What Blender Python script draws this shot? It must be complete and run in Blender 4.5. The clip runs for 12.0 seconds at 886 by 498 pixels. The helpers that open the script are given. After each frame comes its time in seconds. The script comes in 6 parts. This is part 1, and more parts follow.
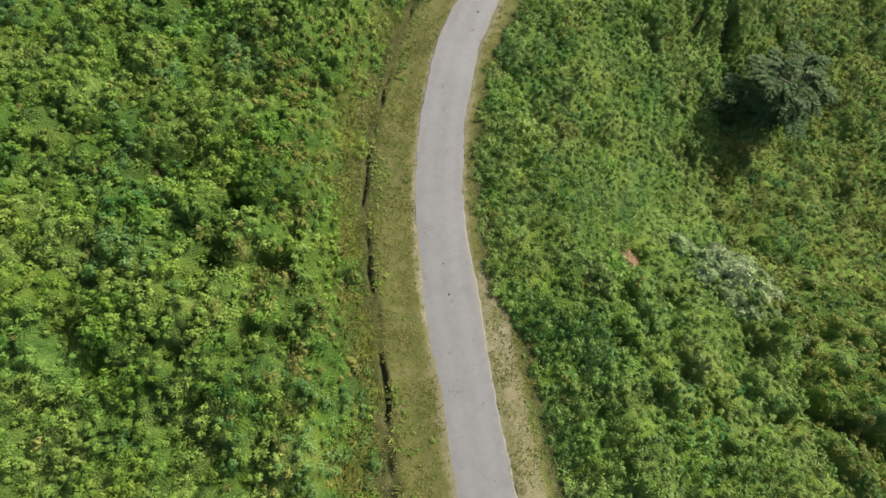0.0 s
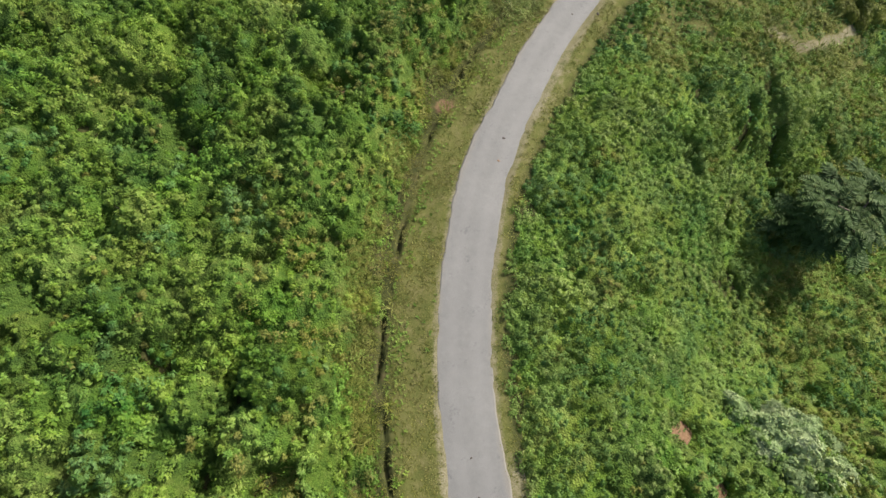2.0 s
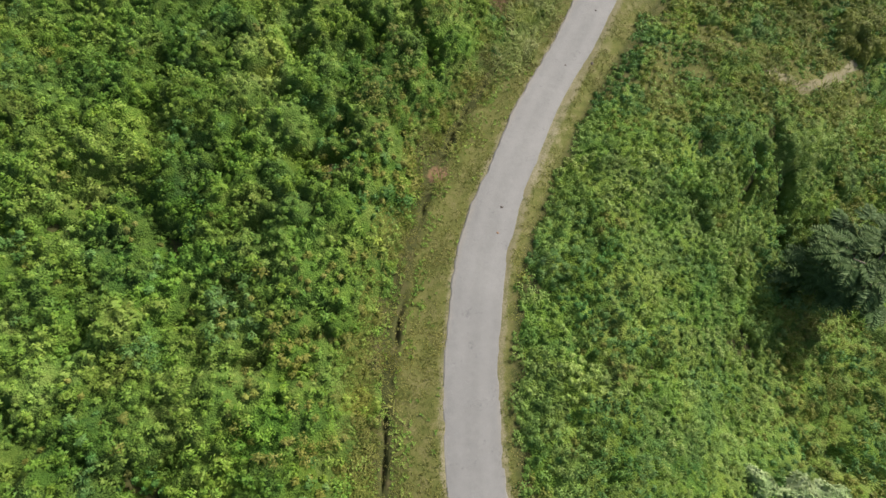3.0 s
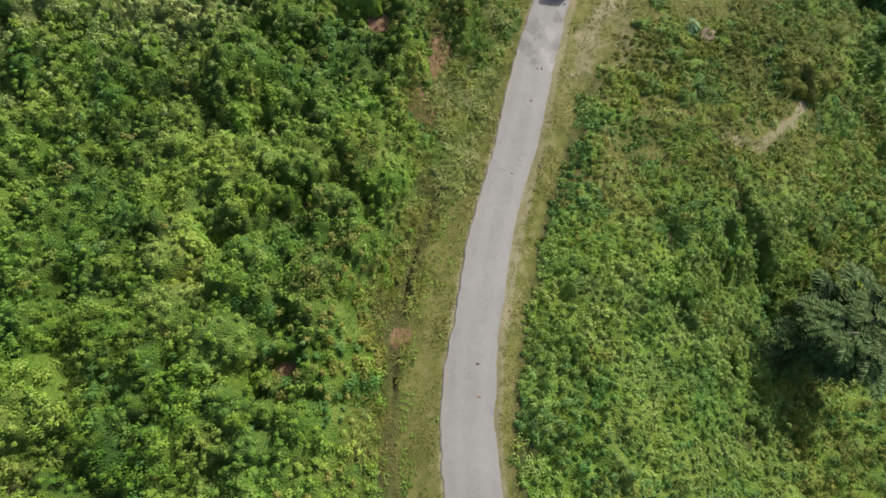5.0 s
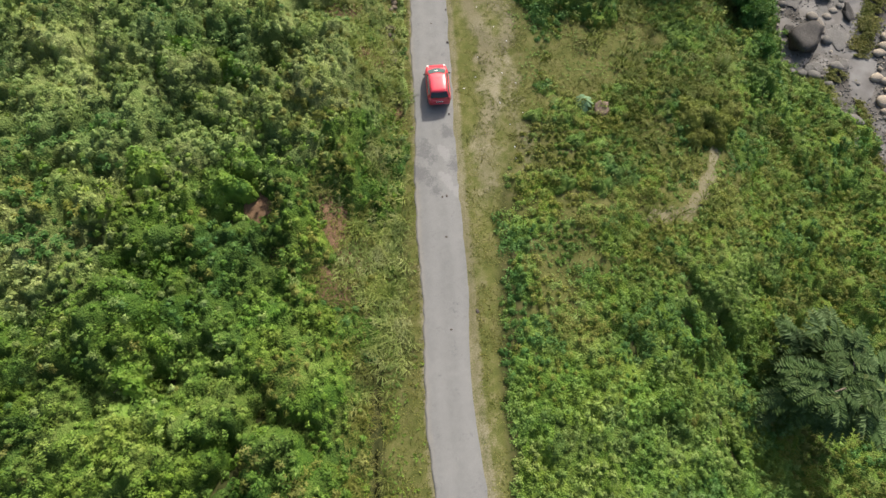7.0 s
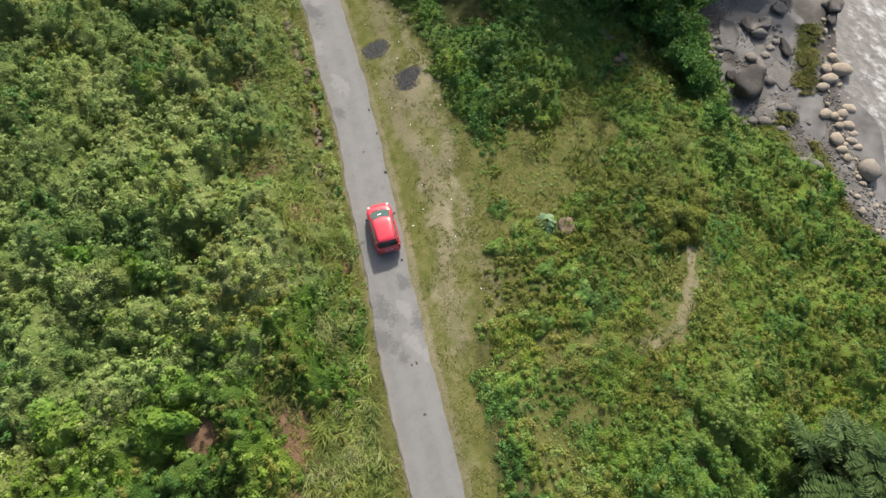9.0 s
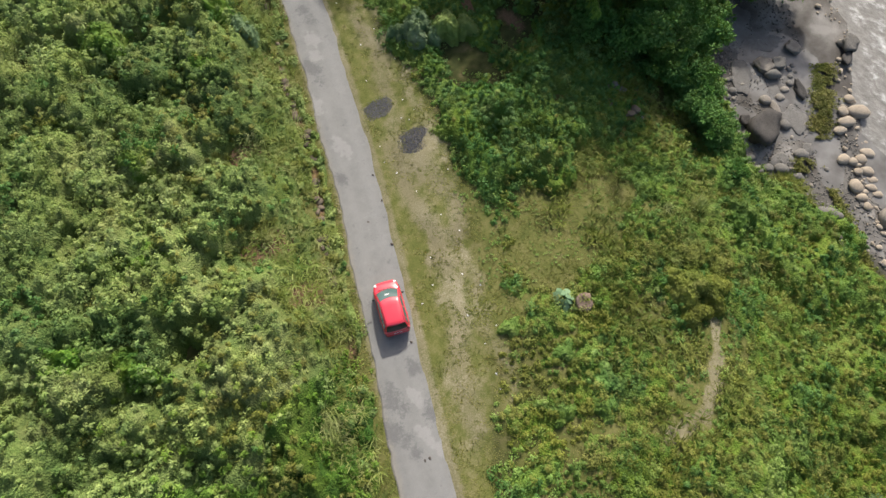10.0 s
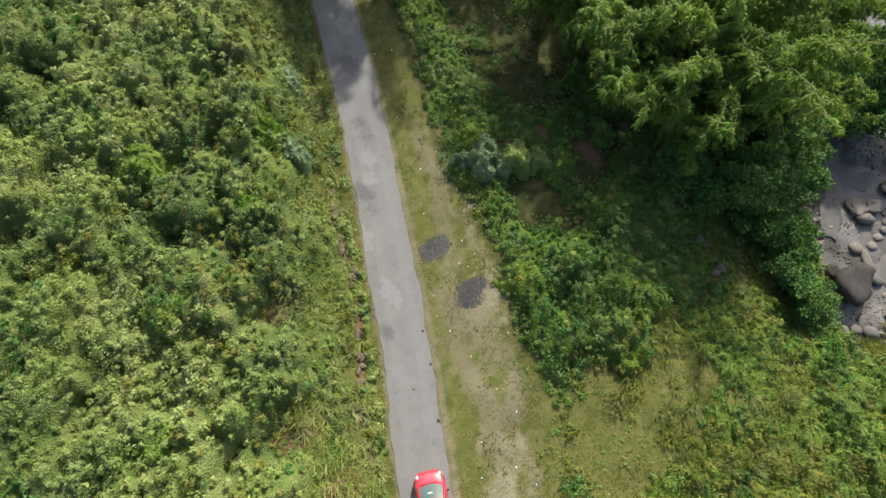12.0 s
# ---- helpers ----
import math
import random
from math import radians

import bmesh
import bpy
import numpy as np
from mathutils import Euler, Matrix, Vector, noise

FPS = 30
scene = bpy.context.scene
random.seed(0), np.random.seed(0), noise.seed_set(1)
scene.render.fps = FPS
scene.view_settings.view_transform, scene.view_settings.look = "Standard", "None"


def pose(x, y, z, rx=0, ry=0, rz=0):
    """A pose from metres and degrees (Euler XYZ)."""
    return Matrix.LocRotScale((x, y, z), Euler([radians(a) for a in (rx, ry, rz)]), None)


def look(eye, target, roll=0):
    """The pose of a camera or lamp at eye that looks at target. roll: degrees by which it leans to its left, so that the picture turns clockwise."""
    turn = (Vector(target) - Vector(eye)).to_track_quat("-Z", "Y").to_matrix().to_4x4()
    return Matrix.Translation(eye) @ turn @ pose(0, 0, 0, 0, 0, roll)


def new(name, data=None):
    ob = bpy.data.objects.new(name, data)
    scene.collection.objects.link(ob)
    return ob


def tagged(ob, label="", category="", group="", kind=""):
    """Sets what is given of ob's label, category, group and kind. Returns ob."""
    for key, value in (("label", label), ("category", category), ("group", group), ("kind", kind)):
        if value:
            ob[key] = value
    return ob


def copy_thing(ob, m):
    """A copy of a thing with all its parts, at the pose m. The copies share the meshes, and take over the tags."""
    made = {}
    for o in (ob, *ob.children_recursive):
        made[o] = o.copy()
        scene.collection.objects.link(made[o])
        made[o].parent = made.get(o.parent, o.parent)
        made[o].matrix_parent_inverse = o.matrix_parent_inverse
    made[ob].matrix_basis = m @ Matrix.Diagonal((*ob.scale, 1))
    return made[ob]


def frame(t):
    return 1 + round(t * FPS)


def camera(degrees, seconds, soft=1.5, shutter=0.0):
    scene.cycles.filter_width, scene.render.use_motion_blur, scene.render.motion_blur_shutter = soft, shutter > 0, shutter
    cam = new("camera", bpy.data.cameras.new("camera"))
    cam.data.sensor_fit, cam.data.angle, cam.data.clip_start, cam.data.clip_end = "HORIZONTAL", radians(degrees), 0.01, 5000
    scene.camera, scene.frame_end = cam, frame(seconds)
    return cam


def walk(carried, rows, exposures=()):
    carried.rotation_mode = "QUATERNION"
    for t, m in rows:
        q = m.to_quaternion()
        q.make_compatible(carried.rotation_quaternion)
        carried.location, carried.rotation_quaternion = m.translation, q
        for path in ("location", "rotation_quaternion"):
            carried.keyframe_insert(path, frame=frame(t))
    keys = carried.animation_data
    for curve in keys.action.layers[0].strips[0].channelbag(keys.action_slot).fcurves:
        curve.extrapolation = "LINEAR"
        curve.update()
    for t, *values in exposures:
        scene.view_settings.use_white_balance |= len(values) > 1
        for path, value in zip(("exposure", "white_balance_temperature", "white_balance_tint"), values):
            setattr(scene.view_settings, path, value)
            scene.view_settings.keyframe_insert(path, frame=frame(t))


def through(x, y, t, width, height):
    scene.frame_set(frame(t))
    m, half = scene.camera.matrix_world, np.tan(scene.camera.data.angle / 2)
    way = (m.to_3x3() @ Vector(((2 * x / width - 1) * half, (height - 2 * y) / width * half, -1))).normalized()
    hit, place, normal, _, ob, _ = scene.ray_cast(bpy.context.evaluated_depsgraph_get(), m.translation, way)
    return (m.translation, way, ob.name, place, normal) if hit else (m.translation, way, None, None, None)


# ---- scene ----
# ---- the camera and its flight ----
cam = camera(78.7, 12.0, soft=1.5)
PATH = [
    (0.0, 0.000, -0.000, 38.283, 17.52, -1.36, 1.23),
    (0.5, -0.417, 2.642, 37.925, 18.04, -1.30, 1.79),
    (1.0, -0.792, 5.287, 37.634, 18.42, -1.14, 1.98),
    (1.5, -1.137, 7.967, 37.391, 18.61, -0.97, 1.85),
    (2.0, -1.439, 10.664, 37.223, 18.79, -0.82, 1.24),
    (2.5, -1.678, 13.415, 37.080, 18.87, -0.69, 0.12),
    (3.0, -1.793, 16.194, 36.970, 18.95, -0.59, -1.66),
    (3.2, -1.812, 17.314, 36.940, 18.97, -0.60, -2.59),
    (4.8, -0.453, 26.810, 37.177, 17.50, -0.33, -12.01),
    (5.0, -0.091, 27.891, 37.188, 17.53, -0.30, -13.72),
    (5.5, 0.914, 30.561, 37.167, 17.67, -0.21, -18.15),
    (6.0, 2.125, 33.136, 37.075, 17.88, -0.15, -22.84),
    (6.5, 3.556, 35.636, 36.957, 18.11, -0.11, -27.44),
    (7.0, 5.134, 38.096, 36.825, 18.34, -0.10, -31.79),
    (7.2, 5.771, 39.073, 36.775, 18.41, -0.11, -33.47),
    (8.8, 11.184, 46.698, 36.202, 18.40, -0.92, -41.94),
    (9.0, 11.821, 47.643, 36.146, 18.40, -0.97, -42.51),
    (9.5, 13.392, 50.012, 36.004, 18.38, -1.09, -43.32),
    (10.0, 14.908, 52.467, 35.837, 18.37, -1.18, -43.45),
    (10.5, 16.358, 54.994, 35.676, 18.31, -1.31, -42.85),
    (11.0, 17.724, 57.596, 35.447, 18.36, -1.42, -41.63),
    (11.5, 18.978, 60.274, 35.167, 18.58, -1.54, -39.90),
    (12.0, 20.130, 63.017, 34.882, 18.92, -1.66, -37.85),
]
walk(cam, [(t, pose(x, y, z, rx, ry, rz)) for t, x, y, z, rx, ry, rz in PATH], exposures=((0.0, 0.74), (8.0, 0.70), (12.0, 0.76)))

# ---- sky and sun ----
SUN_FROM = Vector((0.80, 0.60, 0.71)).normalized()
world = bpy.data.worlds.new("sky")
scene.world = world
world.use_nodes = True
wn = world.node_tree
sky = wn.nodes.new("ShaderNodeTexSky")
sky.sky_type = "NISHITA"
sky.sun_disc = False
sky.sun_elevation = math.asin(SUN_FROM.z)
sky.sun_rotation = math.atan2(SUN_FROM.x, SUN_FROM.y)
sky.air_density, sky.dust_density, sky.ozone_density = 1.0, 4.0, 0.6
wn.nodes["Background"].inputs["Strength"].default_value = 0.115
wn.links.new(sky.outputs["Color"], wn.nodes["Background"].inputs["Color"])
sun_data = bpy.data.lights.new("sun", "SUN")
sun_data.energy, sun_data.angle, sun_data.color = 3.45, radians(1.8), (1.0, 0.95, 0.87)
sun = new("sun", sun_data)
sun.matrix_world = look((60, 40, 80), Vector((60, 40, 80)) - SUN_FROM)

# ---- materials ----
def material(name):
    m = bpy.data.materials.new(name)
    m.use_nodes = True
    return m, m.node_tree, m.node_tree.nodes["Principled BSDF"]


def node(nt, kind, **values):
    n = nt.nodes.new(kind)
    for key, value in values.items():
        n.inputs[key.replace("_", " ")].default_value = value
    return n


def position(nt):
    return nt.nodes.new("ShaderNodeNewGeometry").outputs["Position"]


def noise_of(nt, vector, scale, detail=3.0, rough=0.55):
    n = node(nt, "ShaderNodeTexNoise", Scale=scale, Detail=detail, Roughness=rough)
    nt.links.new(vector, n.inputs["Vector"])
    return n.outputs["Fac"]


def ramp(nt, fac, stops):
    n = nt.nodes.new("ShaderNodeValToRGB")
    els = n.color_ramp.elements
    while len(els) < len(stops):
        els.new(0.5)
    for e, (at, col) in zip(els, stops):
        e.position = at
        e.color = (*col, 1.0) if len(col) == 3 else col
    nt.links.new(fac, n.inputs["Fac"])
    return n.outputs["Color"]


def mix(nt, fac, a, b, blend="MIX"):
    n = nt.nodes.new("ShaderNodeMix")
    n.data_type, n.blend_type = "RGBA", blend
    for value, socket in ((fac, n.inputs[0]), (a, n.inputs[6]), (b, n.inputs[7])):
        if isinstance(value, (int, float)):
            socket.default_value = value
        elif isinstance(value, tuple):
            socket.default_value = (*value, 1.0)
        else:
            nt.links.new(value, socket)
    return n.outputs[2]


def maths(nt, op, a, b=0.0, clamp=False):
    n = nt.nodes.new("ShaderNodeMath")
    n.operation, n.use_clamp = op, clamp
    for value, socket in ((a, n.inputs[0]), (b, n.inputs[1])):
        if isinstance(value, (int, float)):
            socket.default_value = value
        else:
            nt.links.new(value, socket)
    return n.outputs[0]


def span(nt, value, lo, hi):
    """0 below lo, 1 above hi, smooth between."""
    n = nt.nodes.new("ShaderNodeMapRange")
    n.interpolation_type = "SMOOTHSTEP"
    n.inputs["From Min"].default_value, n.inputs["From Max"].default_value = lo, hi
    nt.links.new(value, n.inputs["Value"])
    return n.outputs["Result"]


def attribute(nt, name):
    n = nt.nodes.new("ShaderNodeAttribute")
    n.attribute_name = name
    return n.outputs["Fac"]


def bump(nt, bsdf, height, strength, distance):
    n = node(nt, "ShaderNodeBump", Strength=strength, Distance=distance)
    nt.links.new(height, n.inputs["Height"])
    nt.links.new(n.outputs["Normal"], bsdf.inputs["Normal"])


def leaf_material(name, dark, mid, light, patch=0.14, through=0.17, rough=0.65):
    """Foliage: patches of hue some metres wide, plant by plant and leaf by leaf, and light that shines through."""
    m, nt, b = material(name)
    p = position(nt)
    big = noise_of(nt, p, patch, 3.0)
    small = noise_of(nt, p, 0.75, 2.0)
    tuft = noise_of(nt, p, 2.6, 1.0)
    rnd = nt.nodes.new("ShaderNodeNewGeometry").outputs["Random Per Island"]
    value = maths(nt, "ADD", maths(nt, "MULTIPLY", big, 0.75), maths(nt, "MULTIPLY", small, 0.45))
    value = maths(nt, "ADD", value, maths(nt, "MULTIPLY", maths(nt, "SUBTRACT", tuft, 0.5), 0.3))
    value = maths(nt, "ADD", value, maths(nt, "ADD", 0.07, maths(nt, "MULTIPLY", rnd, 0.05)))
    col = ramp(nt, value, [(0.46, dark), (0.70, mid), (0.95, light)])
    cell = node(nt, "ShaderNodeTexVoronoi", Scale=0.48, Randomness=1.0)
    warp = node(nt, "ShaderNodeTexNoise", Scale=1.1, Detail=2.0)
    nt.links.new(p, warp.inputs["Vector"])
    nt.links.new(mix(nt, 0.35, p, warp.outputs["Color"], "ADD"), cell.inputs["Vector"])
    plant = nt.nodes.new("ShaderNodeSeparateColor")
    nt.links.new(cell.outputs["Color"], plant.inputs["Color"])
    hue = nt.nodes.new("ShaderNodeHueSaturation")
    nt.links.new(col, hue.inputs["Color"])
    nt.links.new(maths(nt, "ADD", 0.492, maths(nt, "MULTIPLY", plant.outputs["Red"], 0.018)), hue.inputs["Hue"])
    nt.links.new(maths(nt, "ADD", 0.97, maths(nt, "MULTIPLY", plant.outputs["Green"], 0.08)), hue.inputs["Saturation"])
    nt.links.new(maths(nt, "ADD", 0.78, maths(nt, "MULTIPLY", plant.outputs["Blue"], 0.34)), hue.inputs["Value"])
    col = hue.outputs["Color"]
    dry = span(nt, rnd, 0.965, 0.99)
    col = mix(nt, maths(nt, "MULTIPLY", dry, 0.25), col, (0.24, 0.22, 0.07))
    nt.links.new(col, b.inputs["Base Color"])
    b.inputs["Roughness"].default_value = rough
    b.inputs["Specular IOR Level"].default_value = 0.2
    t = nt.nodes.new("ShaderNodeBsdfTranslucent")
    nt.links.new(mix(nt, 0.5, col, (0.22, 0.30, 0.03)), t.inputs["Color"])
    mx = nt.nodes.new("ShaderNodeMixShader")
    mx.inputs["Fac"].default_value = through
    nt.links.new(b.outputs["BSDF"], mx.inputs[1])
    nt.links.new(t.outputs["BSDF"], mx.inputs[2])
    nt.links.new(mx.outputs["Shader"], nt.nodes["Material Output"].inputs["Surface"])
    return m


LEAF_SHRUB = leaf_material("shrub_leaf", (0.05, 0.135, 0.022), (0.142, 0.238, 0.034), (0.26, 0.325, 0.074))
LEAF_CREST = leaf_material("pale_shrub_leaf", (0.095, 0.175, 0.05), (0.225, 0.30, 0.085), (0.37, 0.415, 0.15))
LEAF_OLIVE = leaf_material("olive_leaf", (0.095, 0.125, 0.024), (0.165, 0.19, 0.036), (0.25, 0.26, 0.07), patch=0.3)
LEAF_DEEP = leaf_material("bluish_shrub_leaf", (0.036, 0.11, 0.024), (0.088, 0.185, 0.043), (0.175, 0.275, 0.085), patch=0.3)
LEAF_FERN = leaf_material("feathery_leaf", (0.044, 0.080, 0.022), (0.072, 0.122, 0.036), (0.12, 0.18, 0.062), patch=0.5)
LEAF_MOUND = leaf_material("bramble_leaf", (0.052, 0.115, 0.023), (0.112, 0.188, 0.036), (0.205, 0.27, 0.07), patch=0.4)
LEAF_TARO = leaf_material("broad_pale_leaf", (0.085, 0.17, 0.075), (0.13, 0.225, 0.11), (0.20, 0.29, 0.165), patch=0.5)
LEAF_DRY = leaf_material("withered_leaf", (0.11, 0.135, 0.026), (0.172, 0.188, 0.04), (0.25, 0.255, 0.072), patch=0.5)
LEAF_BANK = leaf_material("bank_leaf", (0.068, 0.15, 0.032), (0.16, 0.255, 0.055), (0.285, 0.35, 0.105), patch=0.2)
LEAF_GRASS = leaf_material("grass_blade", (0.10, 0.125, 0.024), (0.165, 0.168, 0.042), (0.25, 0.225, 0.085), patch=0.3)
LEAF_REED = leaf_material("reed_blade", (0.13, 0.19, 0.04), (0.24, 0.29, 0.08), (0.40, 0.41, 0.18), patch=0.5)
LEAF_BAMBOO = leaf_material("bamboo_leaf", (0.08, 0.18, 0.032), (0.17, 0.285, 0.048), (0.32, 0.42, 0.085), patch=0.25, through=0.4)
LEAF_TREE = leaf_material("tree_leaf", (0.045, 0.13, 0.03), (0.095, 0.21, 0.043), (0.175, 0.29, 0.075), patch=0.3)
LEAF_BLUE = leaf_material("grey_green_leaf", (0.085, 0.15, 0.065), (0.165, 0.24, 0.115), (0.30, 0.37, 0.21), patch=0.4, through=0.15)
LEAF_BRUSH = leaf_material("brush_blade", (0.075, 0.105, 0.018), (0.135, 0.16, 0.03), (0.22, 0.22, 0.055), patch=0.35)
LEAF_PALE = leaf_material("silver_leaf", (0.17, 0.26, 0.10), (0.30, 0.39, 0.175), (0.48, 0.55, 0.31), patch=0.5, through=0.2)


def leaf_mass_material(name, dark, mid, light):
    """The close mass of foliage beneath the outer sprigs: the hue of its leaves, darkened as shade between them, with a
    relief of small overlapping leaves.
    """
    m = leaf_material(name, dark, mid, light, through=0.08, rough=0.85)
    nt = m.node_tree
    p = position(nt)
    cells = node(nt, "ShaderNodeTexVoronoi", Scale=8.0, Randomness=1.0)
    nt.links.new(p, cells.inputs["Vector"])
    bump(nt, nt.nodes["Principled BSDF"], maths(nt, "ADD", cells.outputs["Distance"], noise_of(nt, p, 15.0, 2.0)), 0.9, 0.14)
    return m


# Darker copies of the leaf colours: shade between the sprigs, put into the colour.
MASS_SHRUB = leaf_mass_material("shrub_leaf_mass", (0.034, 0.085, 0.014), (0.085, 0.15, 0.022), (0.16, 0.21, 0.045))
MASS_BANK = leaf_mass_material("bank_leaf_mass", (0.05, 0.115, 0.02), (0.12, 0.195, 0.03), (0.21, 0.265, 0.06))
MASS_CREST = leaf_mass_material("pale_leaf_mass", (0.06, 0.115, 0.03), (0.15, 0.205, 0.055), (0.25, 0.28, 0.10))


def bark_material():
    m, nt, b = material("bark")
    p = position(nt)
    n = noise_of(nt, p, 9.0, 4.0)
    nt.links.new(ramp(nt, n, [(0.3, (0.06, 0.045, 0.03)), (0.7, (0.17, 0.14, 0.10))]), b.inputs["Base Color"])
    b.inputs["Roughness"].default_value = 0.9
    bump(nt, b, n, 0.6, 0.03)
    return m


BARK = bark_material()


def ground_material():
    """Soil, moss, verge turf and river bed, told apart by the masks of the sheet."""
    m, nt, b = material("ground_soil_and_turf")
    p = position(nt)
    big, mid, fine = noise_of(nt, p, 0.25, 4.0), noise_of(nt, p, 1.4, 4.0), noise_of(nt, p, 11.0, 3.0)
    litter = ramp(nt, mid, [(0.3, (0.028, 0.036, 0.012)), (0.55, (0.06, 0.065, 0.022)), (0.8, (0.10, 0.08, 0.038))])
    turf = ramp(nt, maths(nt, "ADD", maths(nt, "MULTIPLY", mid, 0.6), maths(nt, "MULTIPLY", fine, 0.4)),
                [(0.28, (0.055, 0.072, 0.018)), (0.48, (0.105, 0.112, 0.032)), (0.68, (0.165, 0.15, 0.062))])
    dirt = ramp(nt, maths(nt, "ADD", maths(nt, "MULTIPLY", big, 0.5), maths(nt, "MULTIPLY", fine, 0.5)),
                [(0.3, (0.12, 0.108, 0.055)), (0.52, (0.195, 0.175, 0.105)), (0.72, (0.31, 0.28, 0.20))])
    col = mix(nt, attribute(nt, "turf"), litter, turf)
    patchy = attribute(nt, "dirt")
    edge = maths(nt, "ADD", maths(nt, "MULTIPLY", mid, 0.9), maths(nt, "MULTIPLY", fine, 0.5))
    bare = span(nt, maths(nt, "ADD", patchy, maths(nt, "SUBTRACT", edge, 0.7)), 0.1, 0.8)
    col = mix(nt, bare, col, dirt)
    red = ramp(nt, fine, [(0.3, (0.115, 0.07, 0.04)), (0.7, (0.23, 0.145, 0.088))])
    rmask = span(nt, maths(nt, "ADD", attribute(nt, "clay"), maths(nt, "SUBTRACT", edge, 0.7)), 0.2, 0.9)
    col = mix(nt, rmask, col, red)
    silt = ramp(nt, maths(nt, "ADD", maths(nt, "MULTIPLY", big, 0.88), maths(nt, "MULTIPLY", fine, 0.12)),
                [(0.36, (0.062, 0.055, 0.048)), (0.5, (0.125, 0.116, 0.105)), (0.64, (0.24, 0.228, 0.212))])
    col = mix(nt, attribute(nt, "bed"), col, silt)
    nt.links.new(col, b.inputs["Base Color"])
    b.inputs["Roughness"].default_value = 0.95
    b.inputs["Specular IOR Level"].default_value = 0.1
    bump(nt, b, maths(nt, "ADD", fine, mid), 0.4, 0.035)
    return m


def asphalt_material():
    """Aged, bleached asphalt: fine stone grain, wheel tracks, grey stains, a painted tree shadow and dusty margins."""
    m, nt, b = material("aged_asphalt")
    p = position(nt)
    off = attribute(nt, "offset")
    grain, mid, big = noise_of(nt, p, 60.0, 2.0), noise_of(nt, p, 2.2, 5.0, 0.65), noise_of(nt, p, 0.35, 4.0)
    col = ramp(nt, maths(nt, "ADD", maths(nt, "MULTIPLY", mid, 0.55), maths(nt, "MULTIPLY", big, 0.45)),
               [(0.3, (0.14, 0.138, 0.129)), (0.5, (0.178, 0.175, 0.164)), (0.7, (0.22, 0.216, 0.202))])
    track = maths(nt, "ABSOLUTE", maths(nt, "SUBTRACT", maths(nt, "ABSOLUTE", off), 0.72))
    worn = maths(nt, "MULTIPLY", maths(nt, "SUBTRACT", 1.0, span(nt, track, 0.1, 0.5)), 0.35)
    col = mix(nt, worn, col, (0.225, 0.221, 0.208))
    margin = span(nt, maths(nt, "ADD", maths(nt, "ABSOLUTE", off), maths(nt, "MULTIPLY", mid, 0.5)), 1.6, 2.05)
    col = mix(nt, maths(nt, "MULTIPLY", margin, 0.7), col, (0.22, 0.195, 0.15))
    blot = span(nt, noise_of(nt, p, 0.9, 6.0, 0.7), 0.60, 0.72)
    col = mix(nt, maths(nt, "MULTIPLY", blot, maths(nt, "MULTIPLY", attribute(nt, "worn"), 0.4)), col, (0.09, 0.09, 0.093))
    repair_and_shadow = span(nt, maths(nt, "ADD", attribute(nt, "repair_and_shadow"), maths(nt, "ADD", maths(nt, "MULTIPLY", maths(nt, "SUBTRACT", noise_of(nt, p, 1.1, 4.0, 0.6), 0.5), 2.2), maths(nt, "MULTIPLY", maths(nt, "SUBTRACT", noise_of(nt, p, 5.5, 5.0, 0.75), 0.5), 1.8))), 0.15, 0.75)
    col = mix(nt, maths(nt, "MULTIPLY", repair_and_shadow, 0.85), col, (0.086, 0.085, 0.083))
    bleach = span(nt, maths(nt, "ADD", attribute(nt, "bleach"), maths(nt, "MULTIPLY", maths(nt, "SUBTRACT", mid, 0.5), 2.8)), 0.4, 0.8)
    col = mix(nt, maths(nt, "MULTIPLY", bleach, 0.6), col, (0.27, 0.262, 0.25))
    col = mix(nt, 0.25, col, ramp(nt, grain, [(0.3, (0.08, 0.08, 0.08)), (0.7, (0.28, 0.28, 0.28))]))
    nt.links.new(col, b.inputs["Base Color"])
    b.inputs["Roughness"].default_value = 0.85
    bump(nt, b, maths(nt, "ADD", grain, maths(nt, "MULTIPLY", mid, 2.0)), 0.35, 0.012)
    return m


def stone_material(name, a, c, rough=0.8):
    m, nt, b = material(name)
    p = position(nt)
    rnd = nt.nodes.new("ShaderNodeObjectInfo").outputs["Random"]
    isl = nt.nodes.new("ShaderNodeNewGeometry").outputs["Random Per Island"]
    n, g = noise_of(nt, p, 2.4, 6.0, 0.72), noise_of(nt, p, 14.0, 3.0)
    v = maths(nt, "ADD", maths(nt, "MULTIPLY", maths(nt, "SUBTRACT", n, 0.2), 1.0), maths(nt, "MULTIPLY", maths(nt, "ADD", rnd, isl), 0.2))
    col = ramp(nt, v, [(0.2, a), (0.75, c)])
    col = mix(nt, 0.3, col, ramp(nt, g, [(0.3, tuple(x * 0.5 for x in a)), (0.7, c)]))
    nt.links.new(col, b.inputs["Base Color"])
    b.inputs["Roughness"].default_value = rough
    b.inputs["Specular IOR Level"].default_value = 0.2
    bump(nt, b, maths(nt, "ADD", n, g), 0.5, 0.05)
    return m


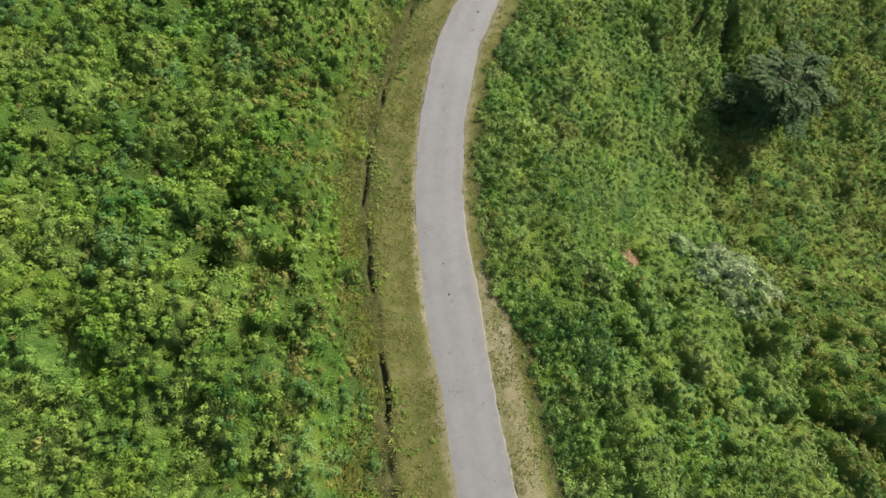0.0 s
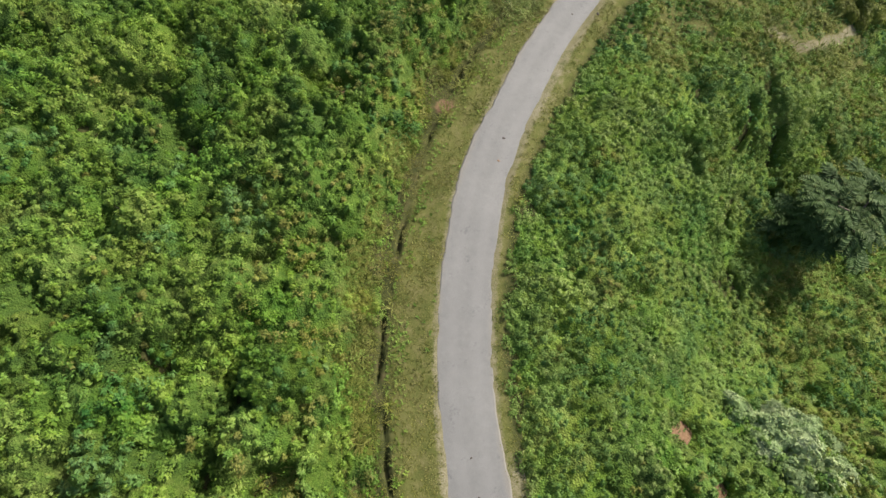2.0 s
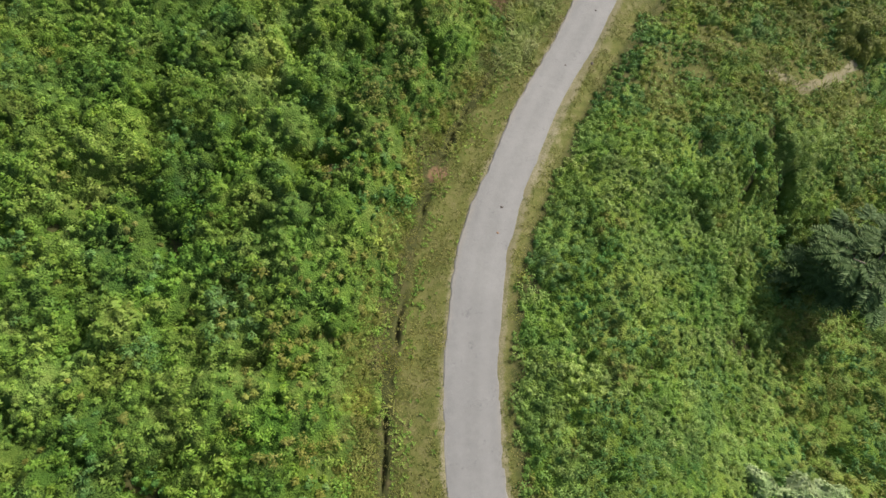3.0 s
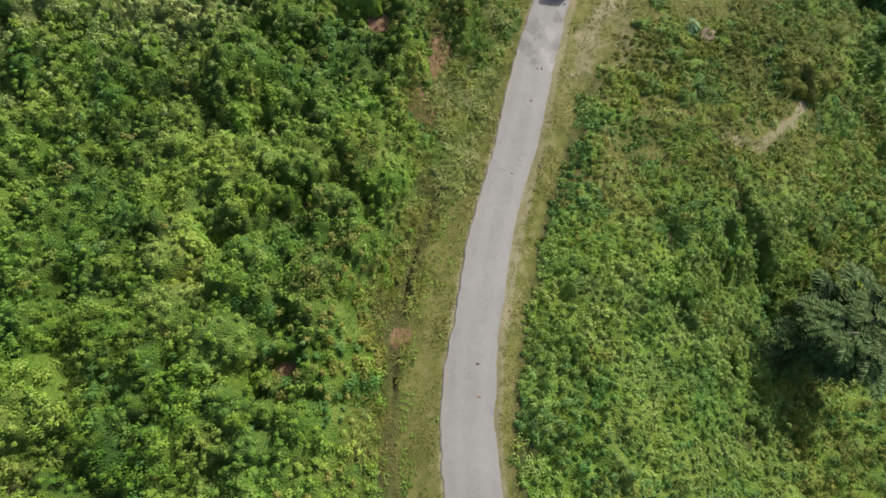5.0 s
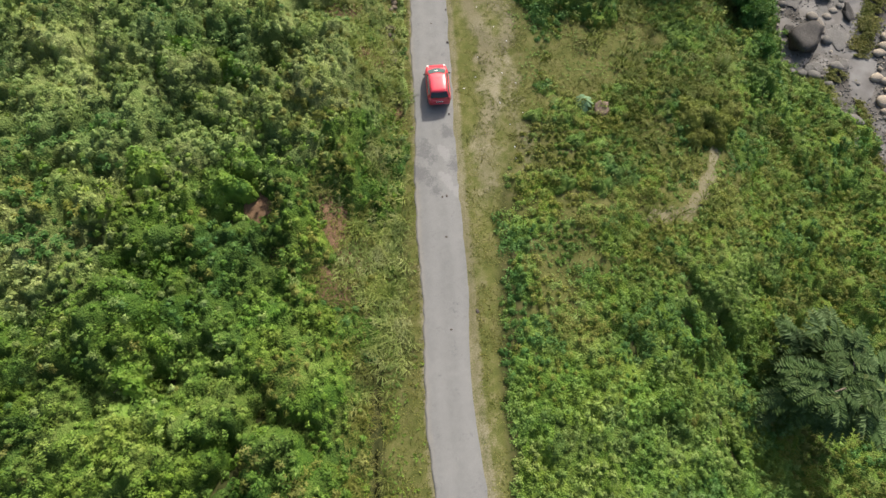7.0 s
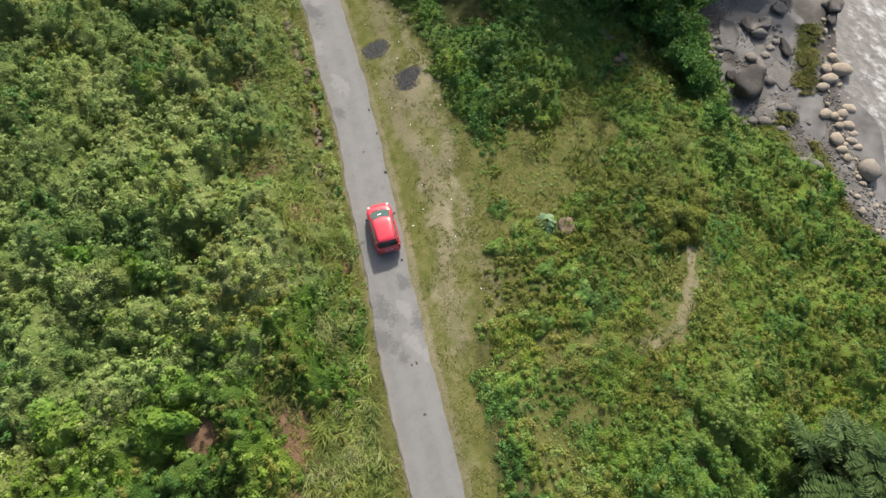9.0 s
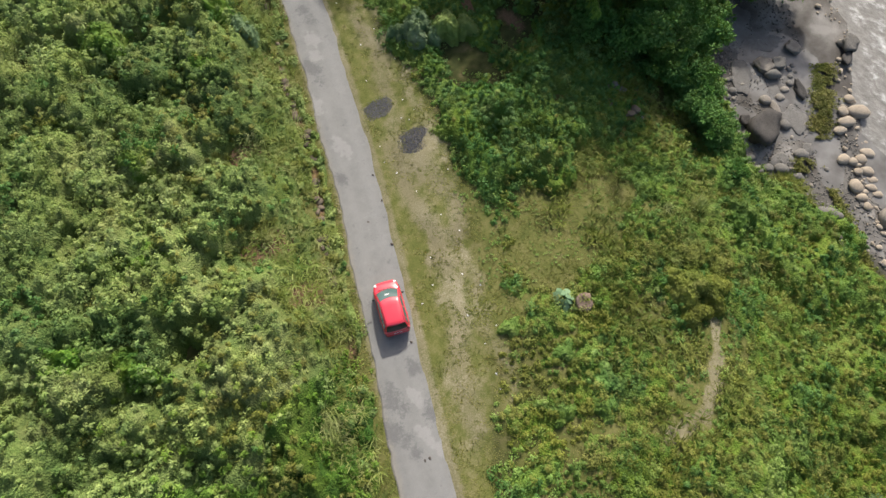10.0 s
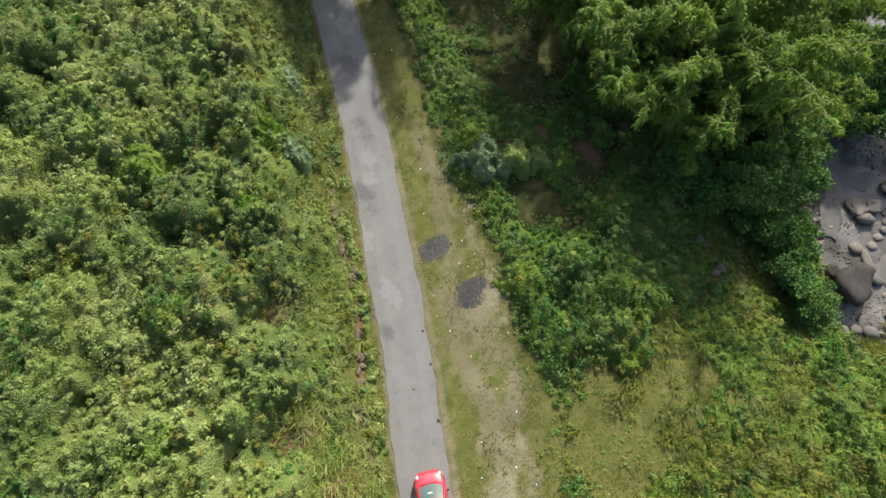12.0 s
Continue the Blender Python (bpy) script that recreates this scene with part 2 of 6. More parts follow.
def water_material():
    m, nt, b = material("silty_river_water")
    p = position(nt)
    stretch = nt.nodes.new("ShaderNodeMapping")
    stretch.inputs["Rotation"].default_value = (0, 0, radians(-38))
    stretch.inputs["Scale"].default_value = (1.0, 0.65, 1.0)
    nt.links.new(p, stretch.inputs["Vector"])
    v = stretch.outputs["Vector"]
    foam = noise_of(nt, v, 0.8, 7.0, 0.7)
    swell = noise_of(nt, v, 1.6, 5.0, 0.6)
    reach = attribute(nt, "rapid")
    f = span(nt, maths(nt, "ADD", foam, maths(nt, "MULTIPLY", reach, 0.12)), 0.56, 0.86)
    col = ramp(nt, swell, [(0.3, (0.15, 0.142, 0.128)), (0.7, (0.245, 0.235, 0.215))])
    nt.links.new(mix(nt, f, col, (0.6, 0.6, 0.58)), b.inputs["Base Color"])
    b.inputs["Roughness"].default_value = 0.4
    b.inputs["IOR"].default_value = 1.33
    bump(nt, b, maths(nt, "ADD", swell, foam), 0.4, 0.2)
    return m


def plain(name, col, rough=0.5, metal=0.0, coat=0.0, vary=0.08, scale=6.0):
    m, nt, b = material(name)
    n = noise_of(nt, position(nt), scale, 4.0)
    nt.links.new(ramp(nt, n, [(0.3, tuple(c * (1 - vary) for c in col)), (0.7, tuple(min(1, c * (1 + vary)) for c in col))]), b.inputs["Base Color"])
    b.inputs["Roughness"].default_value = rough
    b.inputs["Metallic"].default_value = metal
    b.inputs["Coat Weight"].default_value = coat
    return m


GROUND = ground_material()
ASPHALT = asphalt_material()
STONE_GREY = stone_material("river_stone", (0.06, 0.056, 0.05), (0.20, 0.188, 0.17))
STONE_PALE = stone_material("pale_river_stone", (0.11, 0.094, 0.078), (0.29, 0.26, 0.22))
STONE_TAN = stone_material("tan_river_stone", (0.17, 0.135, 0.10), (0.40, 0.34, 0.265))
STONE_DARK = stone_material("wet_dark_boulder", (0.028, 0.025, 0.023), (0.085, 0.078, 0.072), 0.75)
BEDROCK = stone_material("worn_bedrock", (0.08, 0.074, 0.067), (0.20, 0.19, 0.175), 0.75)
STONE_BROWN = stone_material("brown_bank_stone", (0.07, 0.055, 0.04), (0.18, 0.145, 0.105))
MEADOW_STONE = stone_material("brown_meadow_stone", (0.09, 0.062, 0.046), (0.27, 0.20, 0.15))
TAR = stone_material("black_chippings", (0.085, 0.083, 0.09), (0.18, 0.175, 0.18))
CULM = plain("bamboo_culm", (0.16, 0.17, 0.05), 0.5, vary=0.3)
CLOD = plain("dried_mud", (0.075, 0.06, 0.05), 0.95, vary=0.4)
RUST = plain("rusty_clay", (0.24, 0.14, 0.08), 0.95, vary=0.3)
WATER = water_material()


def pool_material():
    """Still, silty water in the side channel, grey with suspended rock flour."""
    m, nt, b = material("still_silty_water")
    n = noise_of(nt, position(nt), 0.5, 4.0)
    nt.links.new(ramp(nt, n, [(0.3, (0.10, 0.092, 0.083)), (0.7, (0.21, 0.202, 0.19))]), b.inputs["Base Color"])
    b.inputs["Roughness"].default_value = 0.18
    b.inputs["IOR"].default_value = 1.33
    bump(nt, b, noise_of(nt, position(nt), 2.5, 3.0), 0.15, 0.05)
    return m


POOL = pool_material()
# ---- the lie of the land ----
ROAD_Y = (-60, -20, -4, 1, 5, 8.5, 12, 16, 20, 26, 31, 38, 45, 52, 60, 68, 76, 84, 94, 130, 200)
ROAD_X = (16, 6.6, 3.1, 2.2, 1.4, 0.78, 0.3, 0.15, 0.32, 1.2, 2.75, 6.0, 9.9, 13.6, 18.0, 22.4, 26.3, 30.1, 34.3, 48, 75)
RISE_Y = (-60, -11, 0, 9, 17, 26, 35, 43, 52, 60, 69, 78, 97, 200)
RISE_Z = (9.5, 6.7, 6.15, 5.5, 4.86, 4.1, 3.13, 2.16, 1.35, 0.6, 0.0, -0.32, -0.65, -2.0)


def smooth_line(xs, ys):
    """A smooth table through the points, sampled every 0.25 m."""
    t = np.arange(-80, 260, 0.25)
    v = np.interp(t, xs, ys)
    k = np.hanning(25)
    pad = np.concatenate([np.full(12, v[0]), v, np.full(12, v[-1])])
    return t, np.convolve(pad, k / k.sum(), "valid")


ROAD_T, ROAD_XC = smooth_line(ROAD_Y, ROAD_X)
RISE_T, RISE_ZC = smooth_line(RISE_Y, RISE_Z)
ROAD_SLOPE = np.gradient(ROAD_XC, ROAD_T)


def centre(y):
    return np.interp(y, ROAD_T, ROAD_XC)


def cos_heading(y):
    return 1 / np.sqrt(1 + np.interp(y, ROAD_T, ROAD_SLOPE) ** 2)


def offset_of(x, y):
    return (x - centre(y)) * cos_heading(y)


def level(y):
    return np.interp(y, RISE_T, RISE_ZC)


def ease(v):
    v = np.clip(v, 0, 1)
    return v * v * (3 - 2 * v)


def lattice(seed):
    return np.random.RandomState(seed).rand(128, 128)


LATTICES = [lattice(k) for k in range(12)]


def wave(x, y, size, k=0):
    """Smooth noise from 0 to 1 whose lumps are about size metres wide."""
    g = LATTICES[k % 12]
    u, v = np.asarray(x) / size + 17.3 * k, np.asarray(y) / size + 9.1 * k
    iu, iv = np.floor(u).astype(int), np.floor(v).astype(int)
    fu, fv = ease(u - iu), ease(v - iv)
    a, b = g[iu % 128, iv % 128], g[(iu + 1) % 128, iv % 128]
    c, d = g[iu % 128, (iv + 1) % 128], g[(iu + 1) % 128, (iv + 1) % 128]
    return (a * (1 - fu) + b * fu) * (1 - fv) + (c * (1 - fu) + d * fu) * fv


BED = -8.7       # the river bed
FALL_AT = (2, 9, 15, 20, 24, 28, 32, 36, 44, 52)     # offsets below the road
FALL = (         # height of the valley side at those offsets, section by section along the road
    (5, (5.7, 5.2, 3.0, 1.4, 0.1, -1.2, -2.5, -3.8, -6.3, -8.7)),
    (18, (4.6, 3.7, 0.3, -3.0, -5.0, -5.6, -6.2, -6.9, -8.7, -8.7)),
    (30, (3.4, 2.6, 0.3, -2.6, -4.6, -6.0, -7.0, -7.7, -8.7, -8.7)),
    (38, (2.5, 2.3, 1.8, 0.6, -2.0, -4.6, -6.6, -8.4, -8.7, -8.7)),
    (50, (1.4, 1.3, 1.1, 0.0, -0.9, -2.2, -6.4, -8.7, -8.7, -8.7)),
    (60, (0.5, 0.5, 0.1, -1.2, -2.0, -4.4, -6.6, -8.7, -8.7, -8.7)),
    (78, (-0.4, -0.4, -0.6, -1.4, -2.6, -5.0, -7.0, -8.7, -8.7, -8.7)),
)
SHORE_Y, SHORE = (0, 20, 31, 38, 43, 47, 51, 60, 65, 72, 100), (52, 48, 45, 42, 38.6, 36, 34.6, 35.8, 41, 50, 52)


def valley_side(d, y):
    """Height of the land below the road, at an offset d from its middle."""
    below = np.stack([np.interp(d, FALL_AT, z) for _, z in FALL])
    at = np.array([s for s, _ in FALL])
    k = np.clip(np.searchsorted(at, y) - 1, 0, len(at) - 2)
    f = ease((y - at[k]) / (at[k + 1] - at[k]))
    pick = lambda q: np.take_along_axis(below, q[None], 0)[0]
    return pick(k) * (1 - f) + pick(k + 1) * f


def drain(y):
    """The offset of the open drain at the foot of the slope, and how deep it is cut there."""
    cut = ease((np.sin(y * 0.9) + np.sin(y * 2.3 + 1) * 0.8 + 0.55) / 1.1)
    reach = ease((y + 8) / 3) * (1 - ease((y - 23) / 2)) + ease((y - 29) / 2) * (1 - ease((y - 53) / 3))
    return -4.75 + 0.25 * np.sin(y * 0.31) + 0.1 * np.sin(y * 1.3), 0.6 * cut * reach


RIVER_Y, RIVER_X = (-120, 20, 35, 39, 46, 52, 62, 90, 240), (66, 56, 54, 57.5, 64.5, 72, 78, 92, 150)


def open_flat(x, y):
    """1 over the half-open flat below the road, where growth is low and grassy."""
    d = offset_of(x, y)
    return ease((d - 4) / 2) * (1 - ease((d - 24) / 6)) * ease((y - 34) / 6) * (1 - ease((y - 59) / 4))


def land(x, y):
    """Height of the ground."""
    d = offset_of(x, y)
    base = level(y)
    L, Rr = np.maximum(-d, 0), np.maximum(d, 0)
    start = np.interp(y, (40, 62), (4.9, 2.6))
    rise = np.interp(y, (-10, 20, 36, 50, 62), (1.3, 1.5, 2.2, 2.4, 3.9))
    width = np.interp(y, (40, 62), (6.0, 4.2))
    up = rise * ease((L - start) / width) + 0.075 * np.maximum(L - 10, 0)
    lumps = (wave(x, y, 6, 1) - 0.5) * 0.7 * ease((np.abs(d) - 5) / 5) + (wave(x, y, 1.5, 2) - 0.5) * 0.18 * ease((np.abs(d) - 2.2) / 1.5)
    fall = ease((Rr - 2.0) / 3.0)
    z = (base + up - 0.10 * ease((np.abs(d) - 2.0) / 1.2)) * (1 - fall) + valley_side(Rr, y) * fall
    bed = ease((Rr - np.interp(y, SHORE_Y, SHORE) + 2) / 3)
    lumps = lumps * (1 - 0.75 * bed) + bed * (0.34 * (wave(x, y, 4.4, 5) - 0.5) + 0.18 * (wave(x, y, 1.6, 7) - 0.5)) * (1 - ease((Rr - 58) / 6))
    far_hill = 0.25 * np.maximum(L - 60, 0) + 0.3 * np.maximum(Rr - 130, 0)
    at, deep = drain(y)
    trench = deep * (1 - ease((np.abs(d - at) - 0.05) / 0.12))
    lip = 0.28 * bed * np.exp(-((x - np.interp(y, RIVER_Y, RIVER_X) + 1.6) / 1.8) ** 2)
    river = -lip + 0.9 * ease((x - np.interp(y, RIVER_Y, RIVER_X) - 0.3) / 2.5) * bed
    rut = 0.06 * (1 - ease((np.abs(d) - 1.3 + 0.24 * (wave(x, y, 0.7, 3) - 0.5) + 0.2 * (wave(x, y, 2.4, 6) - 0.5)) / 0.32))
    return z + lumps + far_hill - trench - river - rut


SHRUBS_FROM_Y, SHRUBS_FROM = (-10, 5, 9, 24, 30, 40, 48, 54, 62, 70, 78, 95), (3.6, 3.4, 2.2, 2.0, 2.5, 2.8, 3.6, 6.0, 6.6, 6.6, 4.6, 4.0)


def MEADOW(x, y):
    """How open the flat below the road is: 1 where only turf grows."""
    d = offset_of(x, y)
    flat = ease((d - 5) / 2) * (1 - ease((d - 30) / 4)) * ease((y - 37) / 5) * (1 - ease((y - 62) / 4))
    patches = ease((wave(x, y, 3.6, 9) * 0.65 + wave(x, y, 1.2, 10) * 0.35 - 0.40) / 0.2)
    glade = 1 - ease((np.sqrt(((x - 31.5) / 6.5) ** 2 + ((y - 55.4) / 3.8) ** 2) + 0.5 * (wave(x, y, 2.2, 11) - 0.5) - 0.7) / 0.4)
    return np.maximum(flat * patches * 0.62, glade * (0.88 + 0.12 * ease((wave(x, y, 1.6, 8) - 0.3) / 0.2)))


def trail_line(x):
    """The worn trail that crosses the flat: its y at x."""
    return np.interp(x, (24, 25.5, 27, 28.5, 30, 31.5, 33.5, 36), (42.6, 42.3, 41.5, 41.4, 42.0, 42.7, 44.1, 45.2)) + 0.2 * np.sin(x * 3.1)


def rubble_line(x, y):
    """1 along the broken, stony lip at the foot of the bank, which shows through in places."""
    off = offset_of(x, y) + 3.05 + 0.25 * np.sin(y * 0.5)
    return (1 - ease((np.abs(off) - 0.12) / 0.3)) * ease((y - 54) / 4) * ease((wave(x, y, 2.8, 1) * 0.7 + wave(x, y, 1.0, 8) * 0.3 - 0.3) / 0.15)


def oval(x, y, cx, cy, rx, ry):
    return np.sqrt(((x - cx) / rx) ** 2 + ((y - cy) / ry) ** 2)


def sheet(name, xs, ys, zs, material_, **layers):
    """A surface on a lattice of rows and columns, with float layers for its material."""
    rows, cols = xs.shape
    idx = np.arange(rows * cols).reshape(rows, cols)
    quads = np.stack([idx[:-1, :-1], idx[:-1, 1:], idx[1:, 1:], idx[1:, :-1]], -1).reshape(-1, 4)
    return mesh_of(name, np.stack([xs, ys, zs], -1).reshape(-1, 3), quads, material_, True, **layers)


def mesh_of(name, verts, quads, material_, smooth=False, **layers):
    me = bpy.data.meshes.new(name)
    me.vertices.add(len(verts))
    me.vertices.foreach_set("co", np.ascontiguousarray(verts, dtype=np.float32).ravel())
    n = quads.shape[1]
    me.loops.add(quads.size)
    me.loops.foreach_set("vertex_index", np.ascontiguousarray(quads, dtype=np.int32).ravel())
    me.polygons.add(len(quads))
    me.polygons.foreach_set("loop_start", np.arange(0, quads.size, n, dtype=np.int32))
    me.polygons.foreach_set("use_smooth", np.full(len(quads), smooth, dtype=bool))
    for key, values in layers.items():
        me.attributes.new(key, "FLOAT", "POINT").data.foreach_set("value", np.ascontiguousarray(values, dtype=np.float32).ravel())
    me.update(calc_edges=True)
    me.validate()
    me.materials.append(material_)
    return new(name, me)


def spread(*runs):
    return np.unique(np.concatenate([np.arange(a, b, s) for a, b, s in runs]).round(3))


cols = spread((-1500, -200, 130), (-200, -60, 14), (-60, -10, 0.8), (-10, 10, 0.16), (10, 50, 0.6), (50, 100, 2), (100, 300, 20), (300, 1501, 150))
rows = spread((-1500, -200, 130), (-200, -30, 17), (-30, -6, 2), (-6, 104, 0.4), (104, 140, 2), (140, 300, 16), (300, 1501, 150))
GD, GY = np.meshgrid(cols, rows)
GX = centre(GY) + GD
GZ = land(GX, GY)
GO = offset_of(GX, GY)
right_turf = ease((np.interp(GY, SHRUBS_FROM_Y, SHRUBS_FROM) + 0.6 - GO) / 0.8) * (GO > 0)
left_turf = ease((4.6 + GO) / 0.6) * (GO <= 0)
clearing = MEADOW(GX, GY)
turf_layer = np.maximum(np.maximum(right_turf, left_turf), np.maximum(clearing, 0.95 * open_flat(GX, GY)))
wide = ease((GY - 46) / 8) * (1 - ease((GY - 78) / 6))
GW = GO + 1.5 * (wave(GX, GY, 2.6, 1) - 0.5) + 0.8 * (wave(GX, GY, 0.9, 7) - 0.5)
dirt_layer = np.maximum(0.6 * (1 - ease((np.abs(GO) - 1.7) / 0.45)),
                        wide * (0.1 * ease((GO - 1.6) / 0.5) * (1 - ease((GO - 6.4) / 1.0)) + (0.3 + 0.55 * wave(GX, GY, 3.0, 4)) * np.exp(-((GW - 3.7 - 0.5 * np.sin(GY * 0.35)) / 1.0) ** 2) + (0.2 + 0.6 * wave(GX, GY, 3.5, 5)) * np.exp(-((GW - 6.1) / 0.6) ** 2)))
dirt_layer = np.maximum(dirt_layer, wide * ease((GW - 2.4) / 0.9) * (1 - ease((GW - 5.2) / 1.6)) * np.clip(1.3 * wave(GX, GY, 3.2, 9) - 0.38 + 0.6 * (wave(GX, GY, 0.9, 5) - 0.5), 0, 1))
dirt_layer = np.maximum(dirt_layer, 0.6 * (1 - ease((np.abs(GO - 2.6) - 0.5) / 0.6)) * (1 - ease((GY - 8) / 3)))
dirt_layer = np.maximum(dirt_layer, (0.05 + 0.32 * wave(GX, GY, 2.0, 8)) * (1 - ease((np.abs(GO - 2.1) - 0.3) / 0.6)) * ease((GY - 27) / 3) * (1 - ease((GY - 50) / 6)))
trail_y = trail_line(GX)
dirt_layer = np.maximum(dirt_layer, (0.9 + 1.6 * wave(GX, GY, 1.4, 9)) * (1 - ease((np.abs(GY - trail_y) - 0.02 - 0.25 * wave(GX, GY, 1.2, 3)) / 0.4)) * (GX > 25) * (GX < 34))
clay_layer = np.zeros_like(GX)
for cx, cy, rx, ry in ((13.6, 11.0, 1.1, 0.9), (15.4, 7.8, 0.9, 0.7), (6.1, 52.5, 1.5, 3.8), (-8.1, 32.7, 1.0, 0.7), (14.7, 67.3, 2.3, 1.4), (-1.3, 33.2, 0.8, 0.8), (3.6, 49.4, 1.3, 1.7), (2.2, 56.0, 1.2, 1.4), (14.6, 63.6, 1.4, 1.1), (17.6, 73.6, 1.4, 1.0), (37.5, 78.0, 2.2, 1.6), (39.8, 74.6, 1.6, 1.2), (41.5, 71.2, 0.8, 1.6)):
    clay_layer = np.maximum(clay_layer, 1 - ease((oval(GX, GY, cx, cy, rx, ry) - 0.5) / 0.8))
clay_layer = np.maximum(clay_layer, 0.8 * rubble_line(GX, GY))
bed_layer = ease((GO - np.interp(GY, SHORE_Y, SHORE) + 0.8) / 1.0) * (1 - ease((GO - 110) / 15))
ground = sheet("ground", GX, GY, GZ, GROUND, offset=GO, turf=turf_layer, dirt=dirt_layer, clay=clay_layer, bed=bed_layer)
tagged(ground, "green valley side with earth, turf and scrub", "ground", kind="structure")

# the road: one strip with a low crown and frayed edges
ry = np.arange(-40, 130, 0.2)
half_l = 1.72 + 0.10 * (wave(ry * 0, ry, 1.1, 3) - 0.5) + 0.28 * (wave(ry * 0, ry, 5, 4) - 0.5) + 0.14 * (wave(ry * 0, ry, 0.5, 6) - 0.5)
half_r = 1.72 + 0.10 * (wave(ry * 0 + 3, ry, 1.1, 5) - 0.5) + 0.28 * (wave(ry * 0 + 5, ry, 5, 7) - 0.5) + 0.14 * (wave(ry * 0 + 7, ry, 0.5, 8) - 0.5)
lanes = np.concatenate([(-1.06,), np.linspace(-1, 1, 33), (1.06,)])
U, RY = np.meshgrid(lanes, ry)
RO = np.where(U < 0, U * half_l[:, None], U * half_r[:, None])
hx = cos_heading(RY)
slope = np.interp(RY, ROAD_T, ROAD_SLOPE)
RX, RYY = centre(RY) + RO * hx, RY - RO * hx * slope
RZ = level(RY) + 0.022 - 0.032 * U ** 2 - 0.25 * ease((np.abs(U) - 1.0) / 0.06)
worn = ease((RYY - 38) / 12) * 0.9 + 0.1
repair_and_shadow, bleach = np.zeros_like(RX), np.zeros_like(RX)
# Dark repairs; the ovals at y 83.0 and 88.8 paint a tree's shadow.
for cx, cy, rx, rv in ((14.2, 55.4, 0.6, 1.3), (13.2, 53.4, 0.7, 1.5), (15.8, 52.8, 0.5, 1.3), (16.7, 55.8, 0.5, 0.6), (31.6, 88.8, 0.9, 1.4), (26.4, 78.3, 0.6, 1.5), (22.0, 69.4, 0.4, 1.0), (29.4, 83.0, 0.6, 1.1)):
    repair_and_shadow = np.maximum(repair_and_shadow, 0.74 * (1 - ease((oval(RX, RYY, cx, cy, rx * 1.5, rv * 1.5) - 0.1) / 1.1)))
for cx, cy, rx, rv in ((15.4, 54.5, 0.55, 1.0), (14.4, 52.4, 0.5, 1.2), (23.6, 71.6, 0.8, 1.6), (28.3, 80.8, 0.9, 1.2), (27.4, 79.4, 0.7, 0.9), (24.4, 76.0, 0.9, 1.5), (33.8, 91.8, 0.9, 1.4), (14.6, 51.0, 0.5, 1.2)):
    bleach = np.maximum(bleach, 1 - ease((oval(RX, RYY, cx, cy, rx, rv) - 0.3) / 0.9))
road = sheet("road", RX, RYY, RZ, ASPHALT, offset=RO, worn=worn, repair_and_shadow=repair_and_shadow, bleach=bleach)
tagged(road, "narrow single-lane road of bleached grey asphalt with frayed edges", "road", kind="structure")

# the river: a sheet of silty water over the bed
wu = np.linspace(0, 1, 60)
wy = np.arange(-120, 240, 0.8)
WU, WY = np.meshgrid(wu, wy)
near_side = np.interp(WY, RIVER_Y, RIVER_X)
WX = near_side - 1.5 + 2.2 * (wave(WY * 0, WY, 5, 2) - 0.5) + WU * 55
water = sheet("water", WX, WY, np.full_like(WX, BED - 0.12), WATER, rapid=ease((WU - 0.02) / 0.15))
tagged(water, "fast silty grey river with white rapids", "river", kind="structure")

# still water lying in the hollows of the side channel
PU, PY = np.meshgrid(np.linspace(0, 1, 40), np.arange(22, 84, 0.8))
PX = centre(PY) + (np.interp(PY, SHORE_Y, SHORE) + 0.3) / cos_heading(PY) + PU * np.interp(PY, (22, 35, 39, 46, 52, 62, 84), (12, 5, 8, 10.5, 15, 17, 20))
pool = sheet("water_channel", PX, PY, np.full_like(PX, BED + 0.04), POOL)
tagged(pool, "still silty grey water between the rocks of the side channel", "river", kind="structure")
# ---- foliage ----
RNG = np.random.RandomState(7)


def part(name, ob_mesh, parent, label=""):
    """Makes a mesh object, or mesh data, a part of a thing or of a part."""
    ob = ob_mesh if isinstance(ob_mesh, bpy.types.Object) else new(name, ob_mesh)
    ob.name = name
    ob.parent = parent
    if label:
        ob["label"] = label
    return ob


def unit(v):
    return v / (np.linalg.norm(v, axis=-1, keepdims=True) + 1e-9)


def leaf_quads(base, way, normal, length, width, bend=0.08):
    """One lozenge-shaped leaf for each row: base, direction, facing and size."""
    side = unit(np.cross(way, normal))
    L, W = length[:, None], width[:, None]
    mid = base + way * L * 0.45 + normal * L * 0.06
    return np.stack([base, mid + side * W * 0.5, base + way * L - normal * L * bend, mid - side * W * 0.5], 1)


def leaf_mesh(name, corners, material_):
    n = len(corners)
    return mesh_of(name, corners.reshape(-1, 3), np.arange(n * 4).reshape(n, 4), material_)


